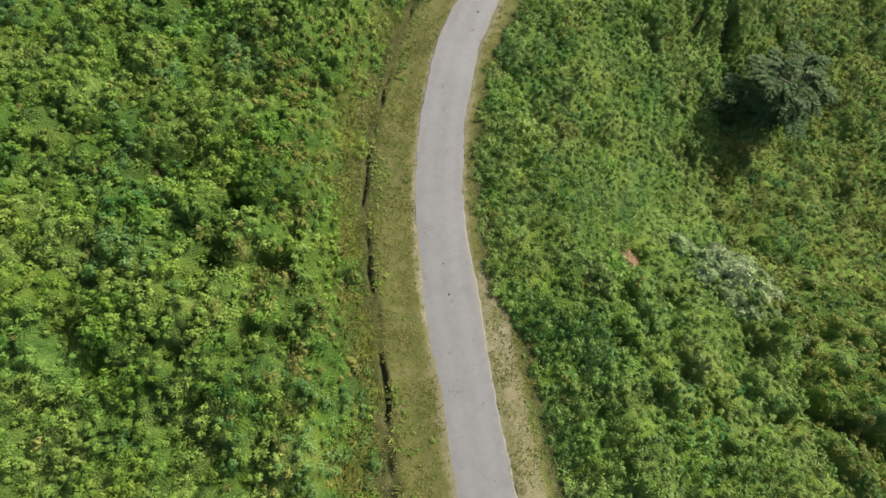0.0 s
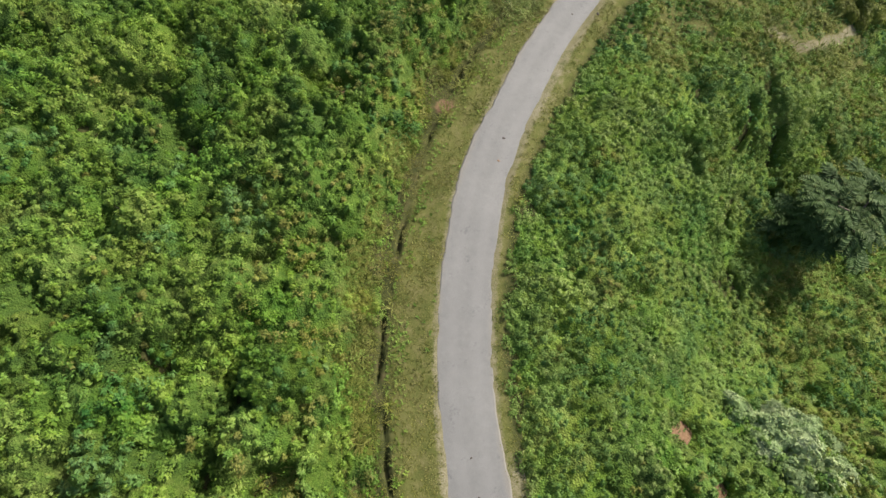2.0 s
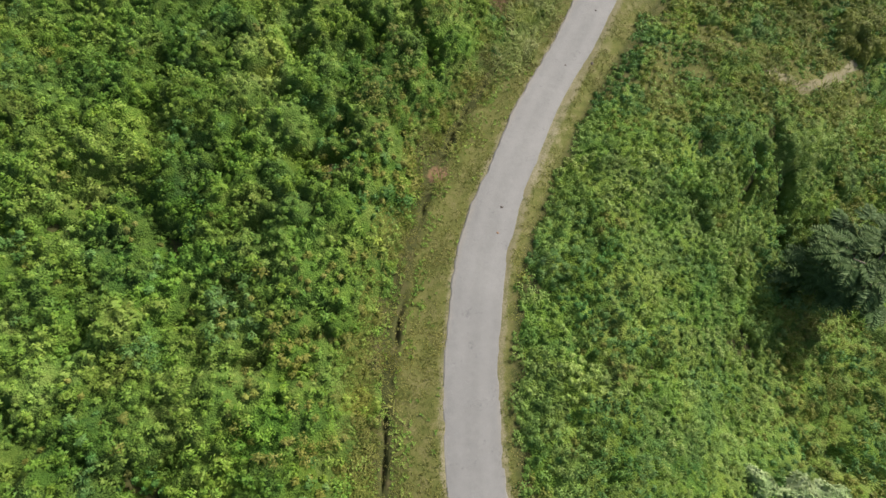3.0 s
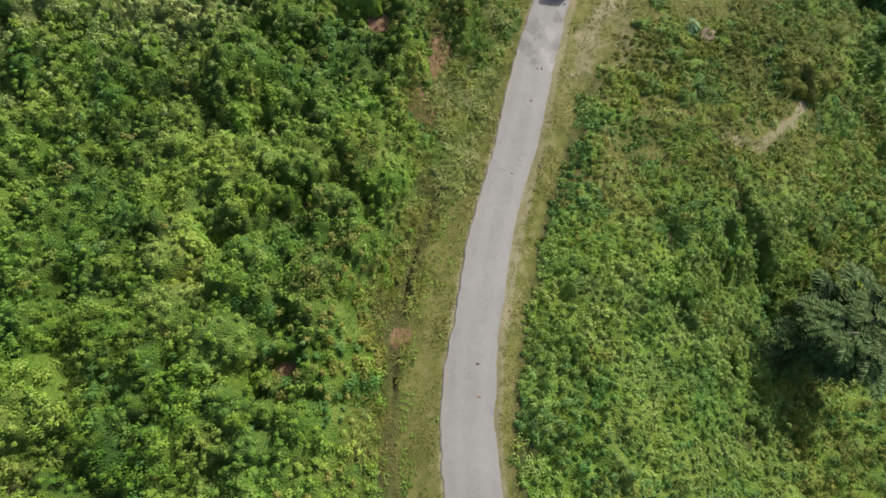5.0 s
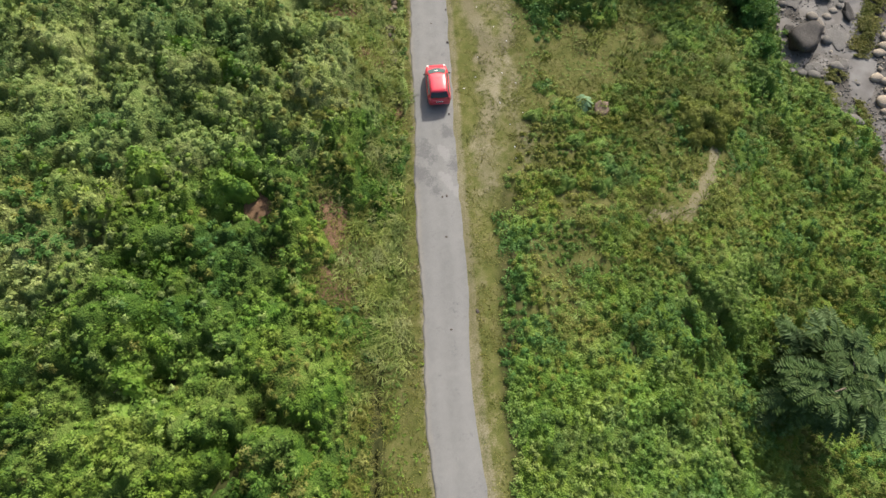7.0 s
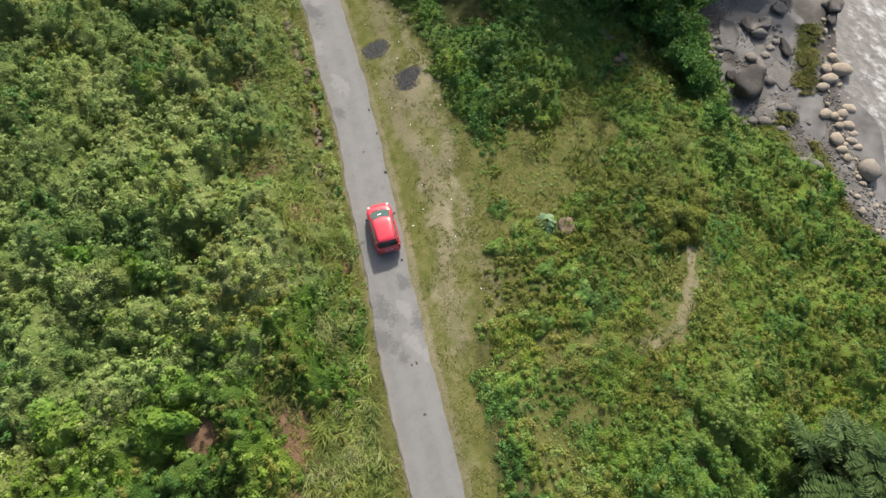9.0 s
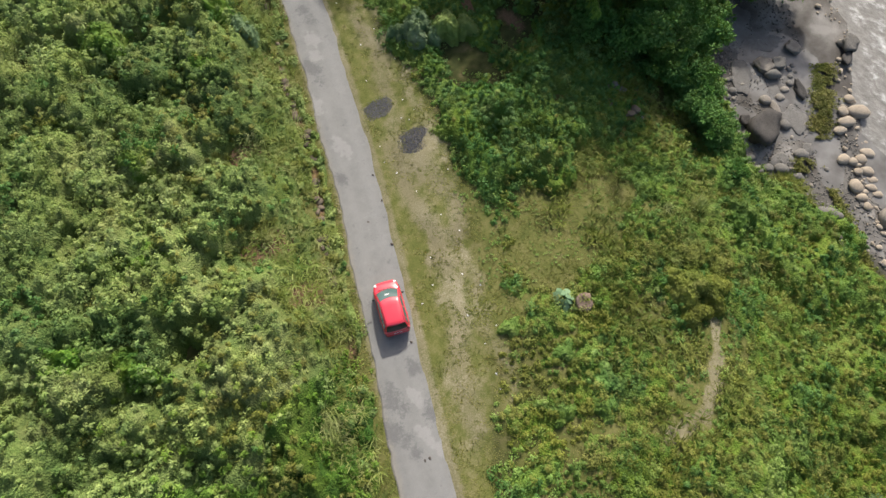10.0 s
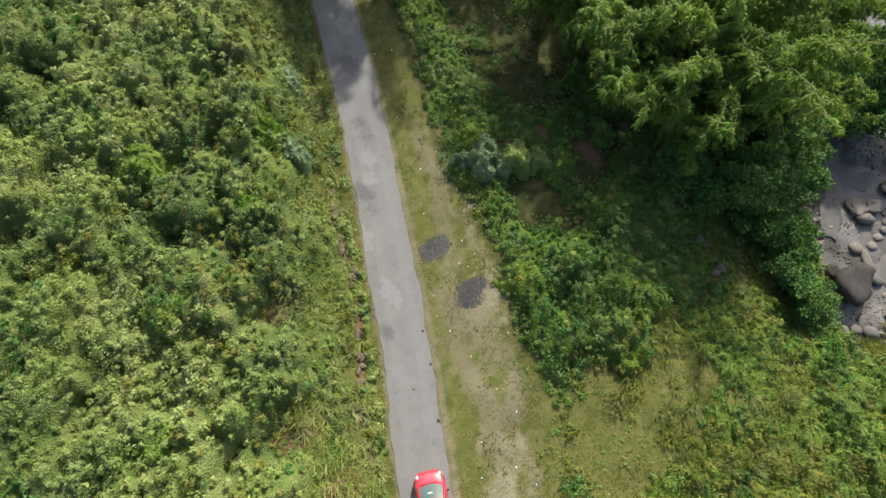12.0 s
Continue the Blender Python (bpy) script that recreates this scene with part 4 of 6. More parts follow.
band = ease((np.abs(d - drain(y)[0]) - 0.35) / 0.2) * (1 - ease((-d - 7.5 - 2.5 * wave(x, y, 3, 5)) / 1.5)) * ease((wave(x, y, 2.4, 10) * 0.6 + wave(x, y, 0.8, 2) * 0.4 - 0.42) / 0.15)
keep = RNG.rand(len(x)) < band
x, y = x[keep], y[keep]
tagged(blades(x, y, land(x, y) + 0.4 * scrub_height(x, y), 14, 0.45 + 0.5 * wave(x, y, 2, 4), 0.045, 1.0, LEAF_DRY, "dry_grass"), "withered olive grass between the scrub and the drain", "grass", kind="stuff")

# ---- plants that stand out singly ----
def tube(points, radii, sides=7):
    """A tapered limb along a line of points."""
    pts = np.array(points, float)
    rings = []
    for k, p in enumerate(pts):
        t = pts[min(k + 1, len(pts) - 1)] - pts[max(k - 1, 0)]
        t = t / (np.linalg.norm(t) + 1e-9)
        s = np.cross(t, (0.3, 0.9, 0.1))
        s /= np.linalg.norm(s)
        u = np.cross(t, s)
        a = np.arange(sides) * 2 * np.pi / sides
        rings.append(p + radii[k] * (np.cos(a)[:, None] * s + np.sin(a)[:, None] * u))
    v = np.concatenate(rings)
    q = [(k * sides + i, k * sides + (i + 1) % sides, (k + 1) * sides + (i + 1) % sides, (k + 1) * sides + i) for k in range(len(pts) - 1) for i in range(sides)]
    return v, np.array(q)


def joined(name, pieces, material_, smooth=True):
    vs, qs, at = [], [], 0
    for v, q in pieces:
        vs.append(v)
        qs.append(q + at)
        at += len(v)
    return mesh_of(name, np.concatenate(vs), np.concatenate(qs), material_, smooth)


def thing(name, label, category, group=""):
    return tagged(new(name), label, category, group)


def frond_leaves(tips, count, leaf, slim, rs):
    """Feathered fronds that spread from each twig and droop, with leaflets in pairs along them."""
    p = np.repeat(tips, count, 0)
    n, pairs = len(p), 9
    out = unit(p * (1, 1, 0) + rs.normal(size=(n, 3)) * (1.1, 1.1, 0.25) + (0, 0, 0.25))
    side = unit(np.cross(out, (0, 0, 1.0)))
    reach = 1.0 + 0.7 * rs.rand(n)
    pieces = []
    for k in range(pairs):
        s = 0.15 + 0.85 * k / (pairs - 1)
        at = p + out * (reach * s)[:, None] - np.array((0, 0, 0.35)) * (reach * s * s)[:, None]
        for way_side in (-1, 1):
            way = unit(side * way_side + out * 0.55 - np.array((0, 0, 0.18)) + rs.normal(size=(n, 3)) * 0.08)
            face = unit(np.array((0, 0, 1.0)) + rs.normal(size=(n, 3)) * 0.15)
            face = unit(face - way * (face * way).sum(1, keepdims=True))
            ln = leaf * (0.6 + 0.6 * math.sin(math.pi * (0.15 + 0.8 * s))) * (0.85 + 0.3 * rs.rand(n))
            pieces.append(leaf_quads(at, way, face, ln, ln * slim))
    return np.concatenate(pieces)


def tree(name, label, height, spread_, seed, material_, leaf=0.3, leaves=26, limbs=9, slim=0.5, stems=1, droop=0.0, fronds=0):
    """Tapered trunk, limbs and a crown of leafy clumps, or of long feathered fronds, with gaps between them."""
    rs = np.random.RandomState(seed)
    root = thing(name, label, "shrub" if height < 3 else "tree")
    wood, tips = [], []
    for s in range(stems):
        foot = np.array((rs.normal() * 0.12 * (stems > 1), rs.normal() * 0.12 * (stems > 1), -0.3))
        lean = np.array((rs.normal(), rs.normal(), 0)) * height * (0.07 if stems == 1 else 0.16)
        line = [foot + lean * f * f + np.array((0, 0, height * 0.92 * f)) + rs.normal(size=3) * 0.03 * height * (f > 0) for f in np.linspace(0, 1, 6)]
        wood.append(tube(line, np.linspace(0.045, 0.008, 6) * height * (1 if stems == 1 else 0.6)))
        for k in range(limbs):
            f = 0.3 + 0.7 * (k + rs.rand()) / limbs
            p = np.array([np.interp(f, np.linspace(0, 1, 6), [q[i] for q in line]) for i in range(3)])
            a = k * 2.4 + rs.rand()
            reach = spread_ * (1.15 - 0.65 * f) * (0.6 + 0.5 * rs.rand())
            out = np.array((math.cos(a), math.sin(a), 0.35 + 0.3 * rs.rand() - droop)) * reach
            arm = [p, p + out * 0.5 + (0, 0, 0.08 * reach), p + out]
            wood.append(tube(arm, (0.014 * height, 0.009 * height, 0.004 * height), 5))
            for f2 in (0.45, 0.75, 1.0):
                for _ in range(3):
                    tips.append(p + out * f2 + rs.normal(size=3) * reach * (0.2, 0.2, 0.14))
        tips.append(line[-1])
    tips = np.array(tips)
    part("trunk", joined("trunk", wood, BARK), root)
    if fronds:
        part("crown", leaf_mesh("crown", frond_leaves(tips, fronds, leaf, slim, rs), material_), root)
        return root
    r = np.full(len(tips), 0.16 * spread_ + 0.1) * (0.7 + 0.6 * rs.rand(len(tips)))
    part("crown", leaf_mesh("crown", clump_leaves(tips, r, leaves, np.full(len(tips), leaf), 0.75, slim, droop), material_), root)
    return root


def mound(name, label, height, radius, seed, material_, leaf=0.2, step=0.24):
    """A bushy shrub: stems, and a lumpy crown whose whole outside is covered with leafy sprigs."""
    rs = np.random.RandomState(seed)
    root = thing(name, label, "shrub")
    stems = []
    for k in range(5):
        a = k * 1.3 + rs.rand()
        out = np.array((math.cos(a), math.sin(a), 0.0)) * radius * (0.3 + 0.4 * rs.rand())
        stems.append(tube([np.array((0, 0, -0.25)) + out * 0.15, out * 0.5 + (0, 0, height * 0.4), out + (0, 0, height * 0.72)], (0.05, 0.035, 0.015), 6))
    part("stem", joined("stem", stems, BARK), root)

    def crown(x, y):
        r = np.sqrt(x * x + y * y) / radius
        a = np.arctan2(y, x)
        rim = 1 + 0.24 * np.sin(3 * a + seed) + 0.15 * np.sin(5 * a + 2 * seed)
        lumps = 0.45 * domes(x + seed * 9, y, 1.1, seed) + 0.45 * domes(x + seed * 5, y, 0.55, seed + 2) + 0.25 * wave(x + seed, y, 0.8, 4)
        return height * np.sqrt(np.maximum(0, 1 - (r / rim) ** 2)) * (0.62 + 0.45 * lumps)
    k = np.arange(-radius * 1.35, radius * 1.35, 0.14)
    gx, gy = np.meshgrid(k, k)
    h = crown(gx, gy)
    idx = np.arange(gx.size).reshape(gx.shape)
    quads = np.stack([idx[:-1, :-1], idx[:-1, 1:], idx[1:, 1:], idx[1:, :-1]], -1)
    live = (h[:-1, :-1] > 0.05) | (h[1:, 1:] > 0.05)
    used, flat = np.unique(quads[live], return_inverse=True)
    core = np.stack([gx, gy, h - 0.05], -1).reshape(-1, 3)[used]
    k = np.arange(-radius * 1.35, radius * 1.35, step)
    px, py = (q.ravel() + step * rs.rand(q.size) for q in np.meshgrid(k, k))
    h = crown(px, py)
    px, py, h = px[h > 0.06], py[h > 0.06], h[h > 0.06]
    e = 0.1
    hx, hy = crown(px + e, py) - crown(px - e, py), crown(px, py + e) - crown(px, py - e)
    axis = unit(np.stack([-hx, -hy, np.full_like(hx, 2.4 * e)], 1) + 0.04 * rs.normal(size=(len(hx), 3)))
    corners = rosettes(np.stack([px, py, h], 1), axis, 9, np.full(len(px), leaf))
    n, m = len(core), len(corners)
    part("crown", mesh_of("crown", np.concatenate([core, corners.reshape(-1, 3)]), np.concatenate([flat.reshape(-1, 4), n + np.arange(m * 4).reshape(m, 4)]), material_), root)
    return root


def broad_leaf_plant(label, leaf_size, count, seed, material_):
    """A plant of large heart-shaped leaves on arching stalks, each leaf a piece of its own."""
    rs = np.random.RandomState(seed)
    root = thing("broad_leaved_plant", label, "plant")
    t = np.linspace(0, 1, 9)
    half = 0.42 * np.sin(np.pi * np.clip(t, 0, 1) ** 0.7) ** 0.8
    fall = -0.18 * t ** 2
    v = np.concatenate([np.stack([t - 0.12 * (s != 0) * np.exp(-t * 6), s * half, fall - 0.10 * abs(s) * half + 0.0 * t], 1) for s in (-1, 0, 1)])
    q = np.array([(r * 9 + k, r * 9 + k + 1, (r + 1) * 9 + k + 1, (r + 1) * 9 + k) for r in (0, 1) for k in range(8)])
    blade = mesh_of("leaf", v, q, material_, True)
    me = blade.data
    bpy.data.objects.remove(blade)
    for k in range(count):
        a, f = k * 2.4, 0.3 + 0.7 * rs.rand()
        out = np.array((math.cos(a), math.sin(a), 0.0))
        tip = out * leaf_size * 0.9 * f + np.array((0, 0, leaf_size * (1.5 - 0.6 * f)))
        stalk = joined("stalk", [tube([np.array((0, 0, -0.1)), tip * 0.6 + (0, 0, 0.15 * leaf_size), tip], (0.022, 0.018, 0.012), 5)], material_)
        part("stalk", stalk, root)
        ob = part("leaf", me, root)
        s = leaf_size * (0.75 + 0.5 * rs.rand())
        ob.matrix_basis = Matrix.LocRotScale(tip, Euler((0.3 * rs.normal(), 0.35 + 0.25 * rs.rand(), a)), (s, s, s))
    return root


def stand(ob, x, y, turn=0.0, size=1.0, sink=0.0):
    ob.matrix_basis = Matrix.LocRotScale((x, y, float(land(np.array(x), np.array(y))) - sink), Euler((0, 0, turn)), (size,) * 3)
    return ob


def stand_copy(ob, x, y, turn, size=1.0, sink=0.0):
    m = pose(x, y, float(land(np.array(x), np.array(y))) - sink, 0, 0, math.degrees(turn))
    c = copy_thing(ob, m)
    c.scale = (size,) * 3
    return c


stand(tree("tree", "grey-green tree with feathery fronds rising from the gully", 7.2, 3.4, 3, LEAF_FERN, 0.52, 0, 15, 0.44, fronds=3), 28.8, 27.5, 0.4)
pale = stand(mound("shrub", "silvery pale-green shrub among the darker scrub", 2.4, 1.7, 11, LEAF_PALE, 0.24, 0.22), 20.3, 11.2, 0)
for x, y, s in ((21.8, 9.6, 1.15), (22.8, 11.4, 0.9), (20.6, 8.4, 0.8), (23.6, 8.3, 1.0), (18.4, 12.4, 0.7), (24.6, 10.0, 0.8), (22.4, 7.2, 1.1), (25.2, 7.4, 0.9), (24.0, 5.6, 1.0), (19.2, 10.0, 0.7), (26.2, 9.0, 0.7)):
    stand_copy(pale, x, y, x * 3, s)
dark = stand(tree("tree", "dark green bank tree leaning over the river stones", 5.0, 2.5, 21, LEAF_TREE, 0.3, 60, 13, 0.5, 1, 0.25), 47.2, 63.0, 0)
for x, y, s in ((49.0, 60.4, 0.95), (50.2, 57.8, 0.75), (45.6, 66.4, 0.8), (50.2, 63.6, 1.0), (52.0, 61.2, 0.95), (49.8, 56.4, 0.75), (54.0, 64.0, 1.2), (55.4, 60.8, 1.1), (57.6, 60.6, 1.0), (57.0, 63.0, 1.3), (47.6, 55.2, 0.75), (46.8, 52.8, 0.65), (48.0, 53.8, 0.6), (45.6, 50.4, 0.5), (62.5, 64.6, 1.3), (65.6, 63.6, 1.35), (68.8, 63.0, 1.3), (66.2, 67.2, 1.5), (71.6, 64.6, 1.35), (63.0, 68.6, 1.4), (60.4, 62.8, 1.1), (67.8, 61.0, 1.3), (70.6, 59.4, 1.35), (69.6, 65.6, 1.5)):
    stand_copy(dark, x, y, x * 7 + y, s)
grey_bush = stand(mound("shrub", "round grey-green bush on the slope below the road", 2.0, 1.25, 33, LEAF_BLUE, 0.18), 34.4, 75.2, 0)
for x, y, s in ((35.4, 74.2, 0.7), (33.4, 76.4, 0.6)):
    stand_copy(grey_bush, x, y, x * 5 + y, s)
olive_bush = stand(mound("shrub", "round olive bush on the slope below the road", 1.9, 1.3, 37, LEAF_CREST, 0.18), 36.6, 74.0, 0)
for x, y, s in ((37.8, 73.0, 0.75), (36.6, 79.4, 0.6)):
    stand_copy(olive_bush, x, y, x * 5 + y, s)
bush = stand(mound("shrub", "rounded green shrub standing out of the scrub", 1.7, 1.2, 41, LEAF_MOUND, 0.13, 0.17), 42.3, 47.8, 0, 1.3, 0.4)
stand_copy(bush, 31.4, 35.0, 3.0, 1.4, 0.45)
brush = stand(mound("shrub", "olive-brown brush clump on the half-open flat", 1.5, 1.5, 47, LEAF_OLIVE, 0.19), 33.6, 47.2, 0, 1.1, 0.2)
for x, y, s in ((34.8, 45.8, 1.0), (32.6, 45.9, 0.8), (35.6, 48.4, 0.9), (37.0, 46.6, 0.8)):
    stand_copy(brush, x, y, x * 7 + y, s, 0.25)
leafy = stand(mound("shrub", "low leafy green shrub in the grass of the flat", 1.2, 1.3, 49, LEAF_BANK, 0.18), 24.7, 46.9, 0, 0.9, 0.2)
for x, y, s in ((23.5, 46.0, 0.7), (22.8, 53.4, 0.55), (24.2, 50.0, 0.6), (21.4, 47.6, 0.6), (26.8, 48.8, 0.55)):
    stand_copy(leafy, x, y, x * 7 + y, s, 0.2)
hill = stand(mound("shrub", "tall leafy shrub on the slope above the road", 2.5, 1.7, 55, LEAF_SHRUB, 0.21), -6.8, 37.2, 0)
for x, y, s in ((-10.0, 46.5, 1.1), (-8.4, 50.0, 1.0), (-12.4, 41.5, 0.9), (-11.8, 14.5, 0.9), (-16.5, 10.5, 1.0), (-10.6, 27.6, 0.9), (0.8, 58.0, 0.9), (5.0, 66.0, 0.9),
                (9.6, 70.4, 1.0), (12.6, 76.6, 0.9), (19.4, 80.0, 0.8), (22.8, 84.6, 0.9), (2.4, 68.6, 1.0), (-2.5, 61.0, 1.0), (15.6, 86.0, 1.0), (-19.0, 22.5, 0.9)):
    stand_copy(hill, x, y, x * 4 + y, s)
grey = stand(mound("shrub", "grey-green shrub on the roadside bank", 1.8, 1.1, 61, LEAF_BLUE, 0.2), 23.6, 82.4, 0)
for x, y, s in ((26.6, 88.0, 0.9), (20.6, 82.8, 0.8), (35.4, 76.0, 0.9), (3.4, 63.5, 0.8)):
    stand_copy(grey, x, y, x * 4 + y, s)
taro = stand(broad_leaf_plant("broad-leaved pale green plant beside the meadow rock", 0.42, 15, 3, LEAF_TARO), 26.7, 52.4, 0, 1.2)
for x, y, s in ((5.6, 12.9, 1.1), (9.1, 19.2, 0.8), (13.2, 64.8, 0.7)):
    stand_copy(taro, x, y, x, s)["label"] = "broad-leaved pale green plant among the scrub"


def bamboo(seed, culms, height, reach):
    """A clump of arching culms with feathery drooping leaves along their upper part."""
    rs = np.random.RandomState(seed)
    root = thing("bamboo_clump", "tall feathery bamboo clump arching over the river bank", "bamboo")
    wood, base, way = [], [], []
    for k in range(culms):
        a = rs.rand() * 2 * np.pi
        out = np.array((math.cos(a), math.sin(a), 0.0))
        h, far = height * (0.7 + 0.35 * rs.rand()), reach * (0.35 + 0.75 * rs.rand())
        f = np.linspace(0, 1, 9)
        line = out * (0.5 * rs.rand()) + np.outer(f ** 2.2 * far, out) + np.outer(h * (f - 0.32 * f ** 3.2), (0, 0, 1))
        wood.append(tube(line, np.linspace(0.05, 0.008, 9), 5))
        for j in range(24):
            g = 0.35 + 0.65 * (j + rs.rand()) / 24
            p = np.array([np.interp(g, f, line[:, i]) for i in range(3)])
            b = rs.rand() * 2 * np.pi
            twig = np.array((math.cos(b), math.sin(b), 0.0)) * (0.9 - 0.45 * g) * (0.5 + rs.rand())
            m = 30
            s = rs.rand(m, 1)
            base.append(p + twig * s - np.array((0, 0, 0.5)) * s ** 2)
            way.append(unit(twig * 0.7 + out * 0.25 + rs.normal(size=(m, 3)) * 0.35 - np.array((0, 0, 0.45))))
    base, way = np.concatenate(base), np.concatenate(way)
    n = len(base)
    face = unit(np.array((0, 0, 1.0)) + rs.normal(size=(n, 3)) * 0.35)
    face = unit(face - way * (face * way).sum(1, keepdims=True))
    ln = 0.24 + 0.24 * rs.rand(n)
    for v, q in wood:
        part("culm", mesh_of("culm", v, q, CULM, True), root)
    part("foliage", leaf_mesh("foliage", leaf_quads(base, way, face, ln, ln * 0.24, 0.15), LEAF_BAMBOO), root)
    return root


b1, b2 = bamboo(5, 40, 15.5, 6.0), bamboo(8, 30, 10.5, 4.2)
stand(b1, 51.4, 69.4, 0, 1.3)
stand(b2, 46.4, 73.0, 0.5, 1.2)
# Past y 84 and x 65: unseen clumps, added to cast shade.
for ob, x, y, s in ((b1, 56.6, 67.2, 1.1), (b1, 51.6, 72.0, 1.15), (b1, 55.4, 70.6, 1.1), (b2, 48.0, 78.4, 1.3), (b1, 55.6, 77.0, 1.0), (b1, 54.4, 86.6, 0.9),
                    (b2, 60.4, 68.4, 1.0), (b1, 59.6, 74.0, 0.9), (b2, 49.4, 91.6, 0.9), (b2, 47.0, 68.6, 1.05), (b1, 47.4, 79.6, 0.8), (b1, 46.4, 82.4, 0.9), (b1, 42.0, 94.8, 0.95), (b2, 37.6, 98.6, 1.2), (b1, 67.5, 71.5, 1.05), (b1, 72.5, 69.0, 1.05)):
    stand_copy(ob, x, y, x + y, s)


def tussock(seed, height, count):
    rs = np.random.RandomState(seed)
    root = thing("grass_tussock", "tall arching grass tussock with pale blades", "grass", "tussocks on the roadside bank")
    n = count
    a = rs.rand(n) * 2 * np.pi
    out = np.stack([np.cos(a), np.sin(a), np.zeros(n)], 1)
    h = height * (0.45 + 0.7 * rs.rand(n))
    p0 = rs.normal(size=(n, 3)) * (0.32, 0.32, 0.0) + out * 0.1
    out = unit(out * 0.75 + np.array((math.cos(seed), math.sin(seed), 0.0)) * rs.rand(n, 1) * 1.4)
    a = np.arctan2(out[:, 1], out[:, 0])
    tilt = 0.15 + 0.8 * rs.rand(n)
    w = 0.016 + 0.014 * rs.rand(n)
    side = np.stack([-np.sin(a), np.cos(a), np.zeros(n)], 1)
    f = np.array((0.0, 0.35, 0.7, 1.0))
    v = []
    for k in f:
        c = p0 + out * (tilt * h * k ** 1.5)[:, None] + np.array((0, 0, 1.0)) * (h * (k - 0.5 * tilt * k ** 2.4))[:, None]
        ww = (w * (1.0, 1.2, 0.8, 0.08)[list(f).index(k)])[:, None]
        v += [c - side * ww, c + side * ww]
    v = np.stack(v, 1)
    q = (np.arange(n)[:, None, None] * 8 + np.array(((0, 1, 3, 2), (2, 3, 5, 4), (4, 5, 7, 6)))[None]).reshape(-1, 4)
    part("leaf_tuft", mesh_of("leaf_tuft", v.reshape(-1, 3), q, LEAF_REED), root)
    return root


tufts = [tussock(k, h, c) for k, h, c in ((1, 1.3, 150), (2, 1.0, 120), (3, 1.5, 160))]
spots = [(9.9, 55.7), (9.7, 54.7), (11.0, 57.4), (15.0, 67.8), (15.2, 66.4), (13.6, 62.5), (12.8, 60.4), (17.2, 71.4), (7.6, 50.2), (8.6, 52.6), (16.2, 69.6), (19.4, 76.2), (40.6, 81.0), (39.2, 79.6), (41.8, 83.0), (37.4, 82.2), (38.4, 83.4), (38.0, 80.8), (39.6, 82.6), (40.4, 84.2), (37.0, 84.0),
         (34.6, 49.4), (33.2, 50.8), (36.6, 49.0), (38.0, 52.0), (35.0, 46.4), (12.0, 63.8), (21.0, 79.0), (22.2, 86.6), (24.6, 88.2), (6.4, 47.0), (5.0, 45.4), (37.6, 47.0), (39.8, 50.2)]
rs = np.random.RandomState(4)
for k in range(26):
    yy = 44 + 50 * rs.rand()
    spots.append((float(centre(yy)) - (3.2 + 4.5 * rs.rand()) / float(cos_heading(yy)), yy))
for k, (x, y) in enumerate(spots):
    if k < 3:
        stand(tufts[k], x, y, k)
    else:
        stand_copy(tufts[k % 3], x, y, k * 1.7, 0.5 + 0.4 * rs.rand())
# ---- stones, spoil and litter ----
def boulder_mesh(name, seed, material_, rough=0.22, flat=0.7, level_=3):
    bm = bmesh.new()
    bmesh.ops.create_icosphere(bm, subdivisions=level_, radius=1.0)
    off = Vector((seed * 7.3, seed * 3.1, seed * 5.7))
    for v in bm.verts:
        n = noise.fractal(v.co * 0.9 + off, 0.9, 2.1, 4) * rough
        v.co *= 1 + n
        v.co.z *= flat
        for axis in (Vector((0.8, 0.3, 0.5)), Vector((-0.5, 0.7, 0.5)), Vector((0.1, -0.9, 0.4))):
            a = axis.normalized()
            over = v.co.dot(a) - 0.78
            if over > 0:
                v.co -= a * over * 0.75
    me = bpy.data.meshes.new(name)
    bm.to_mesh(me)
    bm.free()
    for f in me.polygons:
        f.use_smooth = True
    me.materials.append(material_)
    return me


def settle(name, me, label, category, x, y, size, turn, group="", bury=0.25):
    ob = tagged(new(name, me), label, category, group)
    z = float(land(np.array(x), np.array(y)))
    ob.matrix_basis = Matrix.LocRotScale((x, y, z + size[2] * (0.7 - bury)), Euler((0, 0, turn)), size)
    return ob


def slab_mesh(name, seed, material_, tall=0.4):
    """A flat worn slab of rock with broken sides."""
    q = np.random.RandomState(seed)
    bm = bmesh.new()
    bmesh.ops.create_icosphere(bm, subdivisions=3, radius=1.0)
    cuts = []
    for k in range(7):
        a = k * 0.9 + 0.5 * q.rand()
        cuts.append((Vector((math.cos(a), math.sin(a), 0.25 * q.normal())).normalized(), 0.62 + 0.3 * q.rand()))
    cuts.append((Vector((0.12 * q.normal(), 0.12 * q.normal(), 1)).normalized(), 0.55))
    off = Vector((seed * 3.7, seed, seed * 1.9))
    for v in bm.verts:
        for a, reach in cuts:
            over = v.co.dot(a) - reach
            if over > 0:
                v.co -= a * over * 0.95
        v.co *= 1 + 0.4 * noise.fractal(v.co * 1.5 + off, 0.8, 2.2, 5)
        v.co.z *= tall
    me = bpy.data.meshes.new(name)
    bm.to_mesh(me)
    bm.free()
    for f in me.polygons:
        f.use_smooth = True
    me.materials.append(material_)
    return me


rs = np.random.RandomState(12)
dark_slab = [slab_mesh("dark_rock", k, STONE_DARK, 0.75) for k in (1, 2)]
grey_slab = [slab_mesh("grey_rock", k, STONE_GREY, 0.5) for k in (3, 4, 5)]
